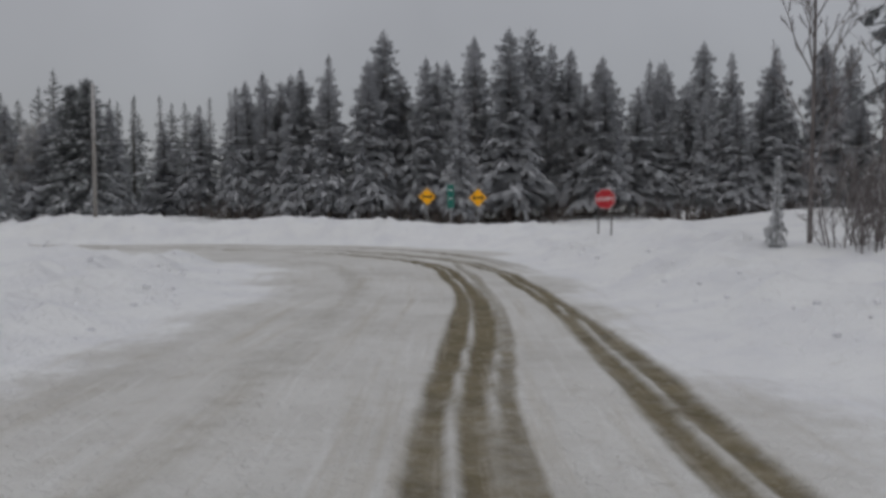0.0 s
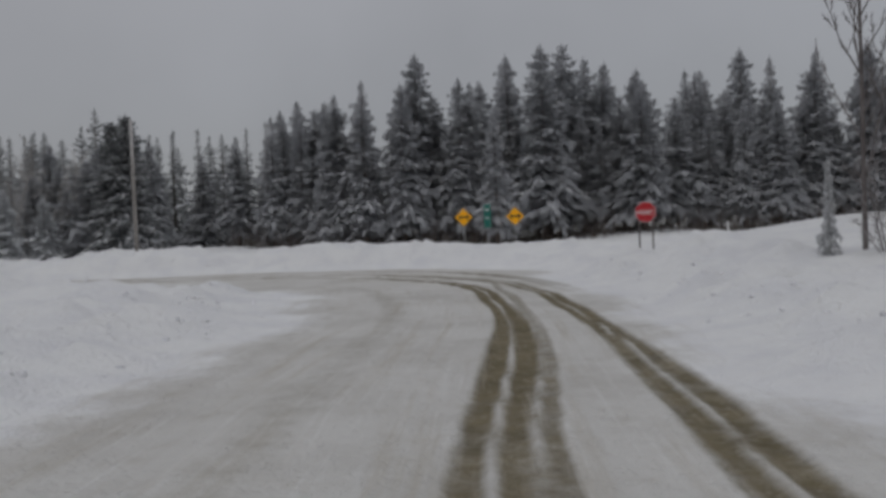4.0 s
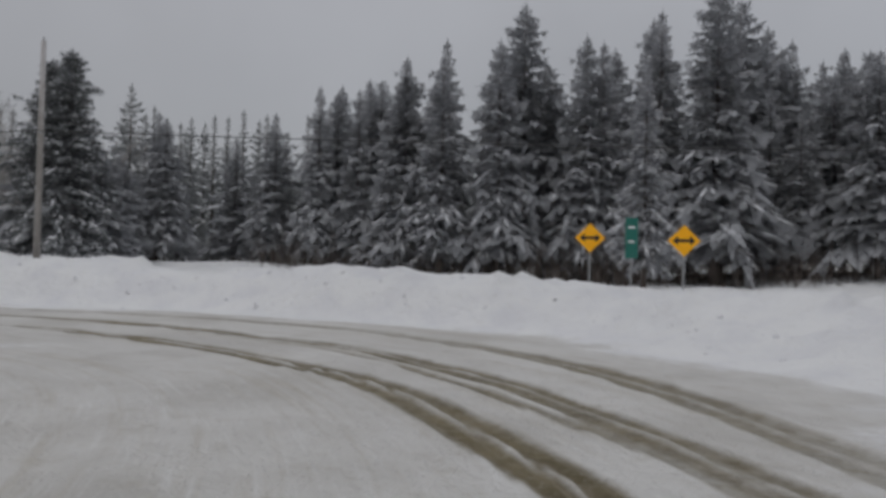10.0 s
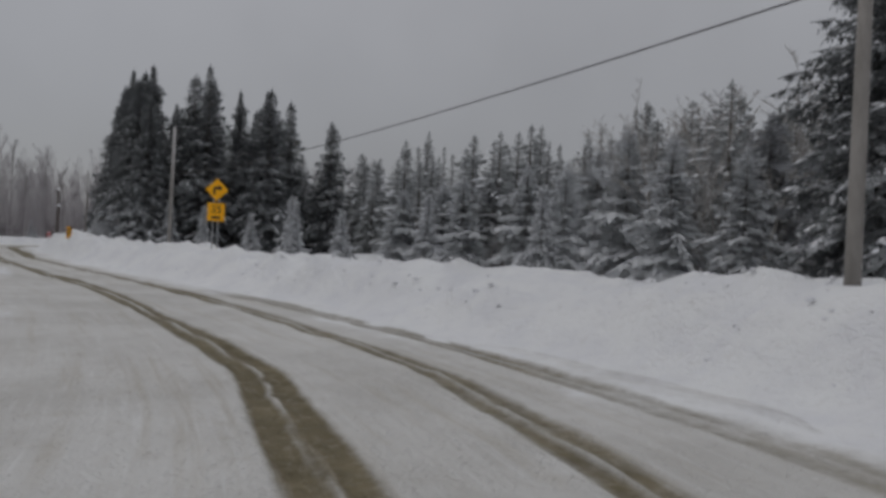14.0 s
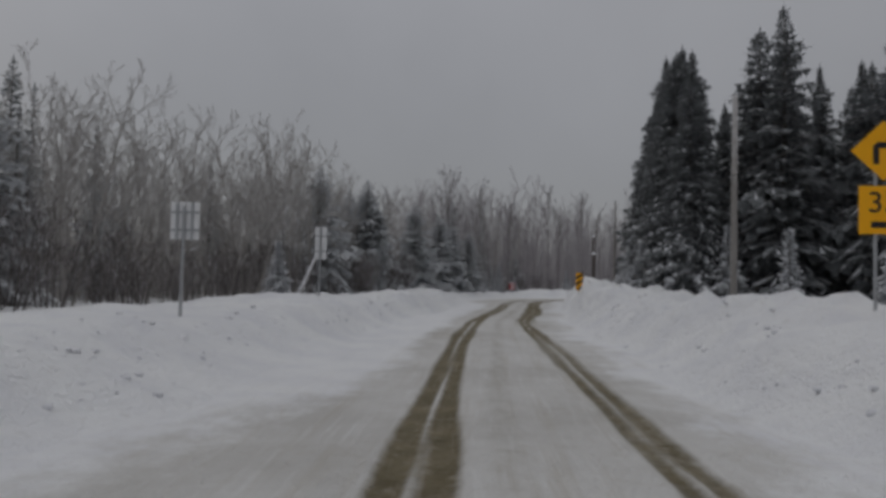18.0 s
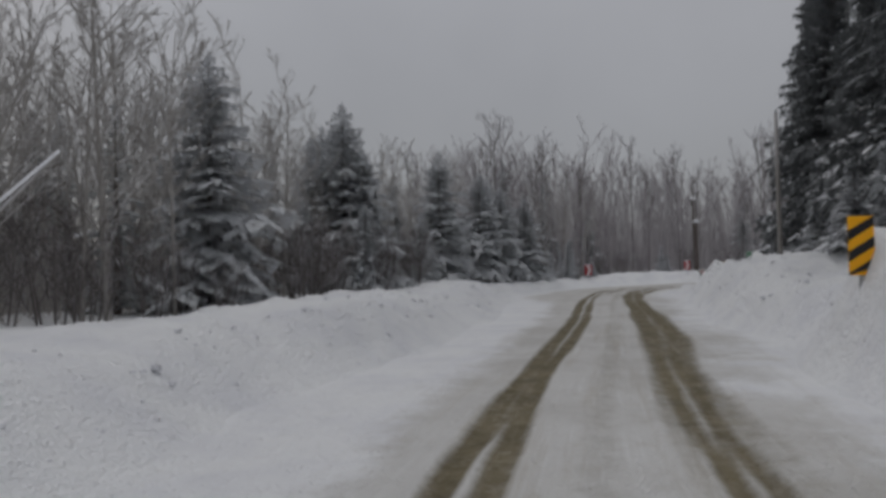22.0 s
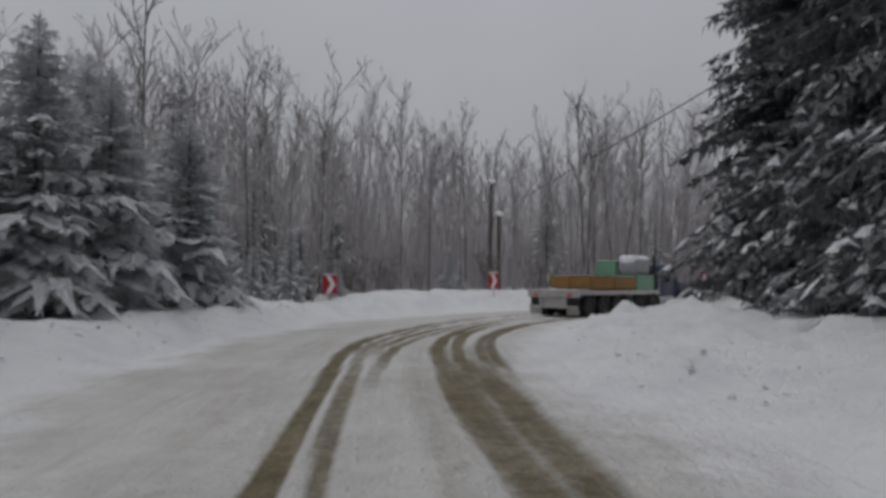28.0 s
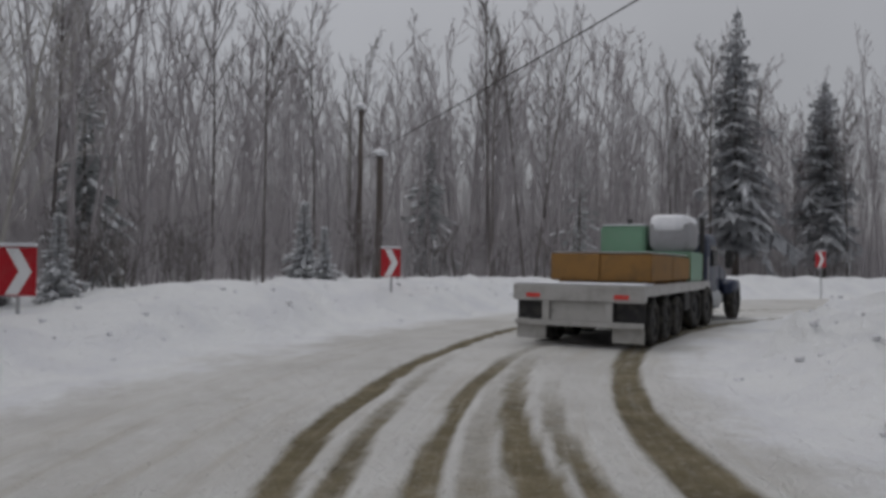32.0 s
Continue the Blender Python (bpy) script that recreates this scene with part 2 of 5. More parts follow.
M_RED = mat_plain("red_sign_paint", (0.44, 0.012, 0.022), 0.45, grime=0.12)
M_WHITE = mat_plain("white_sign_paint", (0.80, 0.80, 0.80), 0.5, grime=0.15)
M_BLACK = mat_plain("black_sign_paint", (0.012, 0.012, 0.013), 0.5, grime=0.05)
M_GREEN_SIGN = mat_plain("green_sign_paint", (0.008, 0.14, 0.11), 0.45, grime=0.1)
M_STEEL = mat_plain("galvanised_steel", (0.42, 0.43, 0.44), 0.5, 0.6, 0.3)
M_DARKSTEEL = mat_plain("dark_post_steel", (0.09, 0.08, 0.078), 0.6, 0.3, 0.3)
M_WIRE = mat_plain("black_cable", (0.03, 0.03, 0.03), 0.6)
M_RUBBER = mat_plain("tyre_rubber", (0.022, 0.021, 0.02), 0.85, grime=0.5, dirt=(0.18, 0.16, 0.13))
M_ALU = mat_plain("dirty_aluminium", (0.47, 0.46, 0.445), 0.5, 0.2, 0.65, (0.24, 0.22, 0.195), 2.5)
M_FLAP = mat_plain("salt_stained_panel", (0.46, 0.45, 0.43), 0.7, 0.0, 0.6, (0.26, 0.24, 0.21), 3.0)
M_UNDER = mat_plain("dark_chassis_paint", (0.035, 0.034, 0.036), 0.7, 0.1, 0.5, (0.15, 0.14, 0.12))
M_BLUE = mat_plain("dark_blue_cab_paint", (0.018, 0.028, 0.062), 0.35, 0.0, 0.35, (0.14, 0.14, 0.15))
M_GREEN = mat_plain("light_green_machine_paint", (0.16, 0.30, 0.20), 0.45, 0.0, 0.3, (0.25, 0.30, 0.26))
M_WOOD = mat_plain("wet_rough_lumber", (0.27, 0.145, 0.045), 0.8, 0.0, 0.65, (0.12, 0.08, 0.04), 2.5, 0.4)
M_TARP = mat_plain("grey_tarpaulin", (0.30, 0.30, 0.31), 0.7, 0.0, 0.5, (0.14, 0.125, 0.12), 2.0)
M_LIGHTRED = mat_plain("red_tail_lens", (0.70, 0.06, 0.05), 0.3, 0.0, 0.1)
M_GLASS = mat_plain("dark_window_glass", (0.02, 0.022, 0.025), 0.08, 0.0, 0.1)


# ---- shared builders ----
def finish(name, mesh, mat, parent=None, label=""):
    mesh.materials.append(mat)
    ob = new(name, mesh)
    if parent is not None:
        ob.parent = parent
    if label:
        ob["label"] = label
    return ob


def part(name, bm, mat, parent=None, label="", smooth=False):
    me = bpy.data.meshes.new(name)
    bm.normal_update()
    bm.to_mesh(me)
    bm.free()
    if smooth:
        me.shade_smooth()
    return finish(name, me, mat, parent, label)


def raw(name, verts, faces, mat, parent=None, label=""):
    me = bpy.data.meshes.new(name)
    me.from_pydata([tuple(map(float, v)) for v in verts], [], faces)
    me.update()
    return finish(name, me, mat, parent, label)


def box(bm, x0, x1, y0, y1, z0, z1, bevel=0.0):
    r = bmesh.ops.create_cube(bm, size=1.0)["verts"]
    for v in r:
        v.co = Vector((x0 + (v.co.x + 0.5) * (x1 - x0), y0 + (v.co.y + 0.5) * (y1 - y0), z0 + (v.co.z + 0.5) * (z1 - z0)))
    if bevel:
        bmesh.ops.bevel(bm, geom=list({e for v in r for e in v.link_edges}), offset=bevel, segments=2, affect="EDGES")
    return bm


def tube(bm, a, b, r0, r1, n=8):
    """A tapered round bar from a to b."""
    a, b = Vector(a), Vector(b)
    d = (b - a).normalized()
    s = d.orthogonal().normalized()
    t = d.cross(s)
    rings = []
    for p, r in ((a, r0), (b, r1)):
        rings.append([bm.verts.new(p + r * (math.cos(2 * math.pi * k / n) * s + math.sin(2 * math.pi * k / n) * t)) for k in range(n)])
    for k in range(n):
        bm.faces.new((rings[0][k], rings[0][(k + 1) % n], rings[1][(k + 1) % n], rings[1][k]))
    bm.faces.new(rings[0][::-1])
    bm.faces.new(rings[1])
    return bm


def plate(bm, outline, y0, y1):
    """A flat plate in the xz plane, from y0 to y1."""
    f = [bm.verts.new((x, y0, z)) for x, z in outline]
    g = [bm.verts.new((x, y1, z)) for x, z in outline]
    n = len(outline)
    bm.faces.new(f)
    bm.faces.new(g[::-1])
    for k in range(n):
        bm.faces.new((f[k], g[k], g[(k + 1) % n], f[(k + 1) % n]))
    return bm


def words(name, text, size, mat, parent, x, y, z):
    """Raised lettering facing -y, centred on x, z."""
    cu = bpy.data.curves.new(name, "FONT")
    cu.body, cu.size, cu.align_x, cu.align_y, cu.extrude = text, size, "CENTER", "CENTER", 0.003
    tmp = new(name, cu)
    bpy.context.view_layer.update()
    me = bpy.data.meshes.new_from_object(tmp.evaluated_get(bpy.context.evaluated_depsgraph_get()))
    bpy.data.objects.remove(tmp)
    me.transform(pose(x, y, z, 90, 0, 0))
    me.materials.clear()
    return finish(name, me, mat, parent)


def thing(name, at, turn=0.0, **tags):
    ob = new(name)
    ob.matrix_world = pose(*at, 0, 0, turn)
    return tagged(ob, **tags)


def spline(points, step=0.5):
    """Points along a smooth curve through the given ones."""
    p = np.array([points[0], *points, points[-1]], float)
    p[0], p[-1] = 2 * p[1] - p[2], 2 * p[-2] - p[-3]
    out = []
    for i in range(1, len(p) - 2):
        n = max(2, int(np.linalg.norm(p[i + 1] - p[i]) / step))
        for k in range(n):
            t = k / n
            out.append(0.5 * (2 * p[i] + (p[i + 1] - p[i - 1]) * t + (2 * p[i - 1] - 5 * p[i] + 4 * p[i + 1] - p[i + 2]) * t**2 + (3 * p[i] - p[i - 1] - 3 * p[i + 1] + p[i + 2]) * t**3))
    out.append(p[-2])
    return np.array(out)


# ---- ground: snow field, ploughed road and banks, one sheet ----
MAIN = spline([(-4.5, 33.2), (-12, 34.4), (-20, 34.3), (-33, 32.8), (-43, 30.75), (-60, 27.3), (-78, 24.65), (-92, 22.6),
               (-103, 21.4), (-112, 22.2), (-118, 24.4), (-124, 28.4), (-130, 34), (-135, 42), (-138, 52), (-140, 70), (-142, 120)], 2.0)
SIDE = spline([(-1.0, -80), (-1.0, -20), (-0.5, 0), (-0.5, 12), (-0.9, 19), (-2.6, 25), (-6.0, 31)], 2.0)
MAIN_HALF = [(-4, 4.6), (-12, 4.5), (-28, 4.3), (-43, 3.5), (-60, 3.4), (-80, 3.4), (-95, 3.9), (-112, 4.0), (-150, 4.2)]


def near(line, x, y):
    """Distance to a polyline, and the x of the nearest point on it."""
    best, bx = np.full(x.shape, 1e9), np.zeros(x.shape)
    for a, b in zip(line[:-1], line[1:]):
        d = b - a
        t = np.clip(((x - a[0]) * d[0] + (y - a[1]) * d[1]) / (d @ d), 0, 1)
        r = np.hypot(x - a[0] - t * d[0], y - a[1] - t * d[1])
        bx = np.where(r < best, a[0] + t * d[0], bx)
        best = np.minimum(best, r)
    return best, bx


def waves(x, y, seed, sizes, share=0.55):
    """Smooth random swell, about -1 to 1."""
    r = np.random.RandomState(seed)
    out, amp = np.zeros(x.shape), 1.0
    for s in sizes:
        for _ in range(5):
            a, p = r.uniform(0, 2 * math.pi, 2)
            k = 2 * math.pi / (s * r.uniform(0.7, 1.4))
            out = out + amp * 0.4 * np.sin(k * (x * math.cos(a) + y * math.sin(a)) + p)
        amp *= share
    return out


def smooth(a, b, v):
    t = np.clip((v - a) / (b - a), 0, 1)
    return t * t * (3 - 2 * t)


def outside(x, y):
    """Distance beyond the ploughed edge (negative on the road)."""
    dm, bx = near(MAIN, x, y)
    half = np.interp(-bx, [-v for v, _ in MAIN_HALF], [h for _, h in MAIN_HALF])
    half = half - 0.85 * smooth(40, 48, -bx) * smooth(94, 84, -bx) * (y < np.interp(-bx, -MAIN[:, 0], MAIN[:, 1]))
    ds, _ = near(SIDE, x, y)
    side_half = 3.7 + 0.5 * smooth(14, 26, y)
    corner = np.minimum(np.hypot(x + 8.5, y - 27.5) - 4.5, np.hypot(x + 2.7, y - 28.6) - 5.9)
    wob = 0.35 * waves(x, y, 5, (7.0, 3.0))
    e = np.minimum(np.minimum(dm - half, ds - side_half), corner) + wob
    return e, bx


def height(x, y):
    x, y = np.asarray(x, float), np.asarray(y, float)
    e, bx = outside(x, y)
    top = 0.95 + 0.18 * waves(x, y, 11, (9.0, 4.0)) + 0.45 * smooth(76, 84, -x) * smooth(24, 27, y) + 0.22 * smooth(76, 86, -x)
    top = top + 0.05 * smooth(-46, -30, x) * smooth(36, 38, y)
    mid = np.interp(-x, -MAIN[:, 0], MAIN[:, 1])
    south = smooth(36, 42, -x) * np.where(x > -108, smooth(0.5, -0.5, y - mid), smooth(26.5, 28.5, np.hypot(x + 112, y - 50)))
    top = top * (1 - south) + south * (0.80 + 0.10 * waves(x, y, 15, (10.0, 4.5)) + 0.35 * smooth(120, 130, -x) - 0.26 * smooth(92, 101, -x))
    top = np.where((x > -40) & (y < 29) & (x < 0), 0.62 + 0.10 * waves(x, y, 12, (8.0, 4.0)), top)
    top = top - 0.75 * np.exp(-(((x + 87.0) / 2.2) ** 2 + ((y - 28.8) / 2.4) ** 2))
    top = top + 0.62 * np.exp(-(((x + 68.3) / 2.0) ** 2 + ((y - 30.1) / 1.5) ** 2))
    inner = smooth(28.5, 25.0, np.hypot(x + 112, y - 50)) * smooth(90, 96, -x)
    inner = np.maximum(inner, smooth(90, 96, -x) * smooth(112, 108, -x) * smooth(24.5, 26.5, y))
    top = top * (1 - inner) + inner * (0.76 - 0.3 * np.exp(-(((x + 99.0) / 3.5) ** 2 + ((y - 28.4) / 3.0) ** 2)) + 0.12 * waves(x, y, 14, (9.0, 4.0)) + 0.25 * smooth(3, 10, e))
    soft_side = smooth(-3.0, 1.0, x) * smooth(46, 40, y)
    top = top * (1 - soft_side) + soft_side * (0.85 + 0.1 * waves(x, y, 13, (6.0,)) + 0.15 * smooth(30, 42, y))
    rise = smooth(0.0, 2.3, e)
    steep = smooth(58, 64, -x) * (1 - south)
    rise = rise * (1 - steep) + steep * smooth(-0.1, 1.3, e)
    gentle = np.maximum(np.maximum(soft_side, inner), smooth(-40, -30, x) * smooth(30, 27, y))
    rise = rise * (1 - gentle) + gentle * smooth(-0.3, 6.0, e)
    back = 1 - 0.35 * smooth(3.0, 9.0, e)
    lump = (0.20 + 0.08 * smooth(60, 66, -x)) * np.abs(waves(x, y, 21, (2.4, 1.25, 0.85), 0.7)) * smooth(0.2, 1.5, e) * smooth(9, 3, e) * (1 - 0.65 * south)
    h = top * rise * back + lump
    h = h + 1.3 * np.exp(-(((x - 19) / 9.0) ** 2 + ((y - 32) / 8.0) ** 2)) * smooth(0.5, 7, e)
    h = h + 0.5 * smooth(10, 60, e) + 0.35 * waves(x, y, 31, (40.0, 17.0)) * smooth(6, 30, e)
    return h - 0.07 * smooth(0.25, -0.5, e), e


def packed_weight(x, y, e):
    """How far the snow is driven over: full in the lanes, little on the drifted inner side of the straight."""
    mid = np.interp(-x, -MAIN[:, 0], MAIN[:, 1])
    drift = smooth(-0.7, -2.0, y - mid) * smooth(38, 48, -x) * smooth(97, 86, -x)
    return smooth(1.0, -2.4, e) * (1 - 0.8 * drift)


def build_ground():
    xs = np.r_[-2600, -1500, -900, -600, -420, -330, -270, -230, -205, np.arange(-190, -150, 1.5), np.arange(-150, 26, 0.46), np.arange(26, 70, 2.0), 80, 95, 120, 160, 230, 350, 600, 1000, 1700, 2600]
    ys = np.r_[-2600, -1500, -900, -500, -300, -180, -110, -80, -60, -45, np.arange(-34, -2, 1.6), np.arange(-2, 56, 0.46), np.arange(56, 110, 2.0), 118, 135, 170, 230, 350, 600, 1000, 1700, 2600]
    gx, gy = np.meshgrid(xs, ys)
    gz, e = height(gx, gy)
    nx, ny = len(xs), len(ys)
    verts = np.stack([gx, gy, gz], -1).reshape(-1, 3)
    i = (np.arange(ny - 1)[:, None] * nx + np.arange(nx - 1)[None]).ravel()
    faces = np.stack([i, i + 1, i + nx + 1, i + nx], 1)
    me = bpy.data.meshes.new("ground")
    me.from_pydata(verts.tolist(), [], faces.tolist())
    me.update()
    me.shade_smooth()
    at = me.attributes.new("packed", "FLOAT", "POINT")
    at.data.foreach_set("value", packed_weight(gx, gy, e).ravel().astype(np.float32))
    ob = finish("ground", me, M_GROUND)
    tagged(ob, "snow-covered ground with a ploughed road between soft white banks", "ground", kind="structure")


def ground_z(x, y):
    return float(height(np.array([x]), np.array([y]))[0][0])


build_ground()

# ---- wheel tracks ----
LEFT = [(0.0, -16), (0.05, 0), (0.05, 5), (0.2, 7.5), (0.45, 11), (0.5, 14.4), (0.2, 19), (0.0, 21.3), (-0.9, 24.4), (-3.2, 28.2), (-5.1, 29.9), (-7.7, 31.6), (-12.1, 33.3),
        (-19, 34.0), (-22.2, 34.0), (-33.3, 32.6), (-39.6, 31.4), (-43, 30.6), (-54, 28.2), (-62.5, 26.6), (-67, 25.9), (-72.6, 25.2), (-80, 24.25), (-86, 23.3), (-90.5, 22.65)]
RIGHT = [(1.76, -16), (1.76, 0), (1.76, 5), (1.86, 7), (1.92, 11), (1.86, 14), (1.6, 19), (1.25, 21.3), (0.45, 24.8), (-1.8, 28.9), (-3.5, 30.9), (-5.6, 32.6), (-9.8, 34.7), (-12.3, 35.3),
         (-18, 36.1), (-22.2, 36.2), (-32.2, 35.0), (-40.2, 33.5), (-43.8, 32.7), (-54.4, 30.4), (-63.2, 28.45), (-67.8, 27.75), (-72.6, 27.15), (-80.7, 26.15), (-88, 25.05), (-93.2, 24.35), (-97, 23.9)]
RIGHT_WIDE = [(-60, 29.15), (-65, 28.18), (-69, 27.62), (-74.1, 27.08), (-80.7, 26.15), (-90, 24.75), (-93.2, 24.3), (-98, 23.78), (-102, 23.55), (-108, 23.5)]
MIDDLE = [(0.47, -16), (0.47, 0), (0.5, 5.6), (0.67, 7.8), (0.88, 11), (0.86, 15), (0.75, 19), (0.5, 21.3), (0.15, 24.7), (-2.3, 28.7), (-4.6, 31.3), (-8, 33.3), (-13, 34.7)]
OUTER = [(2.2, 15), (2.3, 19), (1.9, 23), (1.2, 26.0), (-0.6, 30.4), (-3.2, 33.6), (-6.3, 35.8), (-10.4, 37.2), (-15.9, 37.8), (-23.8, 37.6), (-34, 36.0), (-42, 33.9)]
FAR_EDGE = [(-0.4, 31.5), (-2.0, 34.5), (-4.4, 36.8), (-8, 38.0), (-14, 38.9), (-24, 38.6), (-34, 36.8)]
CENTRE = [(-34, 33.4), (-43, 31.4), (-54, 29.2), (-62.8, 27.5), (-67.5, 26.85), (-80.3, 25.2), (-86, 24.35), (-93, 23.5), (-103, 22.5), (-108, 22.5), (-112, 22.75)]
ONCOMING_A = [(-1.7, -16), (-1.7, 4), (-1.65, 9.7), (-1.9, 17), (-4.5, 25), (-10, 29.8)]
ONCOMING_B = [(-3.1, -16), (-3.1, 5), (-3.0, 12), (-3.6, 18), (-7, 25), (-13, 29)]
ONCOMING_C = [(-80, 22.6), (-86, 22.0), (-93, 21.3), (-101, 20.4), (-108, 20.2), (-114, 20.7), (-120, 23.2), (-126, 27.6)]
LEFT_OUT = [(-74, 24.87), (-79, 24.17), (-83, 23.6), (-88, 22.8), (-90.8, 22.4), (-93, 22.1), (-97.2, 21.65), (-100, 21.35), (-103.2, 21.05), (-105.8, 21.05), (-107.5, 21.2), (-109.5, 21.45), (-112.2, 21.95), (-113.8, 22.3), (-116, 23.05), (-119, 24.3), (-124, 27.2), (-127, 30.3), (-130.5, 36.0), (-133.5, 46)]
LEFT_IN = [(-74, 25.15), (-79, 24.5), (-83, 23.95), (-88, 23.2), (-90.8, 22.8), (-95.2, 22.2), (-99.7, 21.75), (-103.4, 21.4), (-105.4, 21.4), (-109, 21.8), (-112.3, 22.35), (-117, 23.85), (-121.7, 26.0)]
MERGE_A = [(-99, 21.9), (-103.6, 21.68), (-105.5, 21.72), (-107.4, 22.0), (-109.2, 22.25), (-112.2, 22.95), (-113.8, 23.5), (-116.2, 24.35), (-120.1, 26.4), (-124, 29.6)]
MERGE_B = [(-94, 22.6), (-98.1, 22.2), (-103.1, 22.0), (-105.2, 22.05), (-107.4, 22.35), (-109.2, 22.65), (-112.2, 23.35), (-114, 23.9), (-117, 25.0), (-120, 26.7)]
RIGHT_A = [(-88, 24.7), (-93.6, 23.95), (-98.2, 23.35), (-100.6, 23.2), (-103.1, 23.0), (-105.2, 22.92), (-107.4, 23.0), (-109.3, 23.18), (-112.2, 23.75), (-113.7, 24.1), (-115.6, 24.7), (-118.2, 25.7), (-121, 27.4)]
RIGHT_B = [(-88, 25.2), (-93.3, 24.55), (-98.6, 23.8), (-100.7, 23.65), (-103.2, 23.4), (-105.5, 23.35), (-107.6, 23.42), (-109.5, 23.58), (-112.2, 24.15), (-113.7, 24.5), (-116, 25.3), (-119, 26.6)]
RIGHT_C = [(-94, 24.6), (-98.4, 24.25), (-101.1, 24.15), (-103.4, 24.0), (-105.5, 24.0), (-107.4, 24.1), (-109, 24.3), (-112, 24.95), (-113.6, 25.4), (-115.5, 26.1), (-118.8, 27.7), (-122, 30), (-126, 34.5), (-129, 41), (-131, 49)]

TRACKS = [(LEFT, 0.58, 1.0, 0.8), (RIGHT, 0.54, 0.84, 0.6), (RIGHT_WIDE, 0.95, 0.92, 0.25), (MIDDLE, 0.24, 0.62, 0.0), (OUTER, 0.7, 0.62, 0.3), (FAR_EDGE, 0.9, 0.38, 0.0), (CENTRE, 0.42, 0.34, 0.0),
          (ONCOMING_A, 0.7, 0.34, 0.0), (ONCOMING_B, 0.6, 0.25, 0.0), (ONCOMING_C, 0.9, 0.28, 0.0), (LEFT_OUT, 0.30, 1.0, 0.0), (LEFT_IN, 0.26, 0.75, 0.0), (MERGE_A, 0.27, 0.9, 0.0), (MERGE_B, 0.28, 0.75, 0.0),
          (RIGHT_A, 0.34, 0.95, 0.0), (RIGHT_B, 0.3, 0.85, 0.0), (RIGHT_C, 0.48, 0.9, 0.25)]


def track_weight(x, y):
    """How much brown slush lies at each place, from all the wheel tracks."""
    out = np.zeros(x.shape)
    for k, (line, width, dark, dual) in enumerate(TRACKS):
        c = spline(line, 1.0)
        lo, hi = c.min(0) - 2, c.max(0) + 2
        pick = (x > lo[0]) & (x < hi[0]) & (y > lo[1]) & (y < hi[1])
        px, py = x[pick], y[pick]
        best, run, s = np.full(px.shape, 1e9), np.zeros(px.shape), 0.0
        for a, b in zip(c[:-1], c[1:]):
            d = b - a
            size = math.hypot(*d)
            t = np.clip(((px - a[0]) * d[0] + (py - a[1]) * d[1]) / size**2, 0, 1)
            r = np.hypot(px - a[0] - t * d[0], py - a[1] - t * d[1])
            run = np.where(r < best, s + t * size, run)
            best = np.minimum(best, r)
            s += size
        half = 0.5 * width * (1 + 0.12 * np.sin(run / 3.1 + k) + 0.08 * np.sin(run / 1.3 + 2 * k))
        u = best / half
        w = 1 / (1 + np.exp((u - 1.0) * (11.0 if dark > 0.6 else 4.0)))
        w = w * (1 - dual * np.exp(-((u / 0.14) ** 2)))
        w = w * np.clip(np.minimum(run, s - run) / 9.0, 0, 1) * (0.9 + 0.1 * np.sin(run / 4.3 + k) + 0.07 * np.sin(run / 1.9 + 3 * k))
        out[pick] = np.maximum(out[pick], dark * w)
    return out


def build_road():
    """The driven surface, a fine sheet along the lane, with its pressed tracks."""
    c = spline([(0.95, -30), (0.95, -16), (0.95, 0), (0.95, 8), (1.1, 14), (0.7, 19.5), (-0.5, 25), (-3.6, 30), (-8, 33), (-14, 34.6), (-21, 35), (-33, 33.8), (-43.3, 31.6),
                (-54.2, 29.3), (-63, 27.5), (-80.4, 25.2), (-93, 23.5), (-103, 22.6), (-110, 22.8), (-116, 24.6), (-121, 27.5), (-126, 32.2), (-130, 38), (-133, 47), (-134.5, 60)], 0.36)
    d = np.gradient(c, axis=0)
    d /= np.linalg.norm(d, axis=1)[:, None]
    side = np.stack([-d[:, 1], d[:, 0]], 1)
    u = np.r_[np.arange(-6.2, -3.2, 0.3), np.arange(-3.2, 4.2, 0.085), np.arange(4.2, 8.6, 0.3)]
    xy = c[:, None] + side[:, None] * u[None, :, None]
    x, y = xy[..., 0], xy[..., 1]
    _, e = height(x, y)
    w = track_weight(x, y)
    z = 0.012 * waves(x, y, 41, (3.0, 1.2)) - 0.035 * np.clip(w, 0, 1) + 0.03 * np.exp(-(((w - 0.25) / 0.14) ** 2)) * (w > 0.02)
    z = z - 0.30 * smooth(-0.1, 1.0, e) - 0.13 * (smooth(-4.6, -6.2, u) + smooth(7.2, 8.5, u))[None]
    n, m = x.shape
    i = (np.arange(n - 1)[:, None] * m + np.arange(m - 1)[None]).ravel()
    faces = np.stack([i, i + 1, i + m + 1, i + m], 1)
    me = bpy.data.meshes.new("road")
    me.from_pydata(np.stack([x, y, z], -1).reshape(-1, 3).tolist(), [], faces[:, ::-1].tolist())
    me.update()
    me.shade_smooth()
    run = np.repeat(np.r_[0, np.cumsum(np.linalg.norm(np.diff(c, axis=0), axis=1))][:, None], m, 1)
    for name, v in (("packed", packed_weight(x, y, e)), ("slush", w), ("lane_across", np.repeat(u[None], n, 0)), ("lane_along", run)):
        me.attributes.new(name, "FLOAT", "POINT").data.foreach_set("value", v.ravel().astype(np.float32))
    tagged(finish("road", me, M_GROUND), "snow-packed road with brown slush wheel tracks", "road", kind="structure")


build_road()


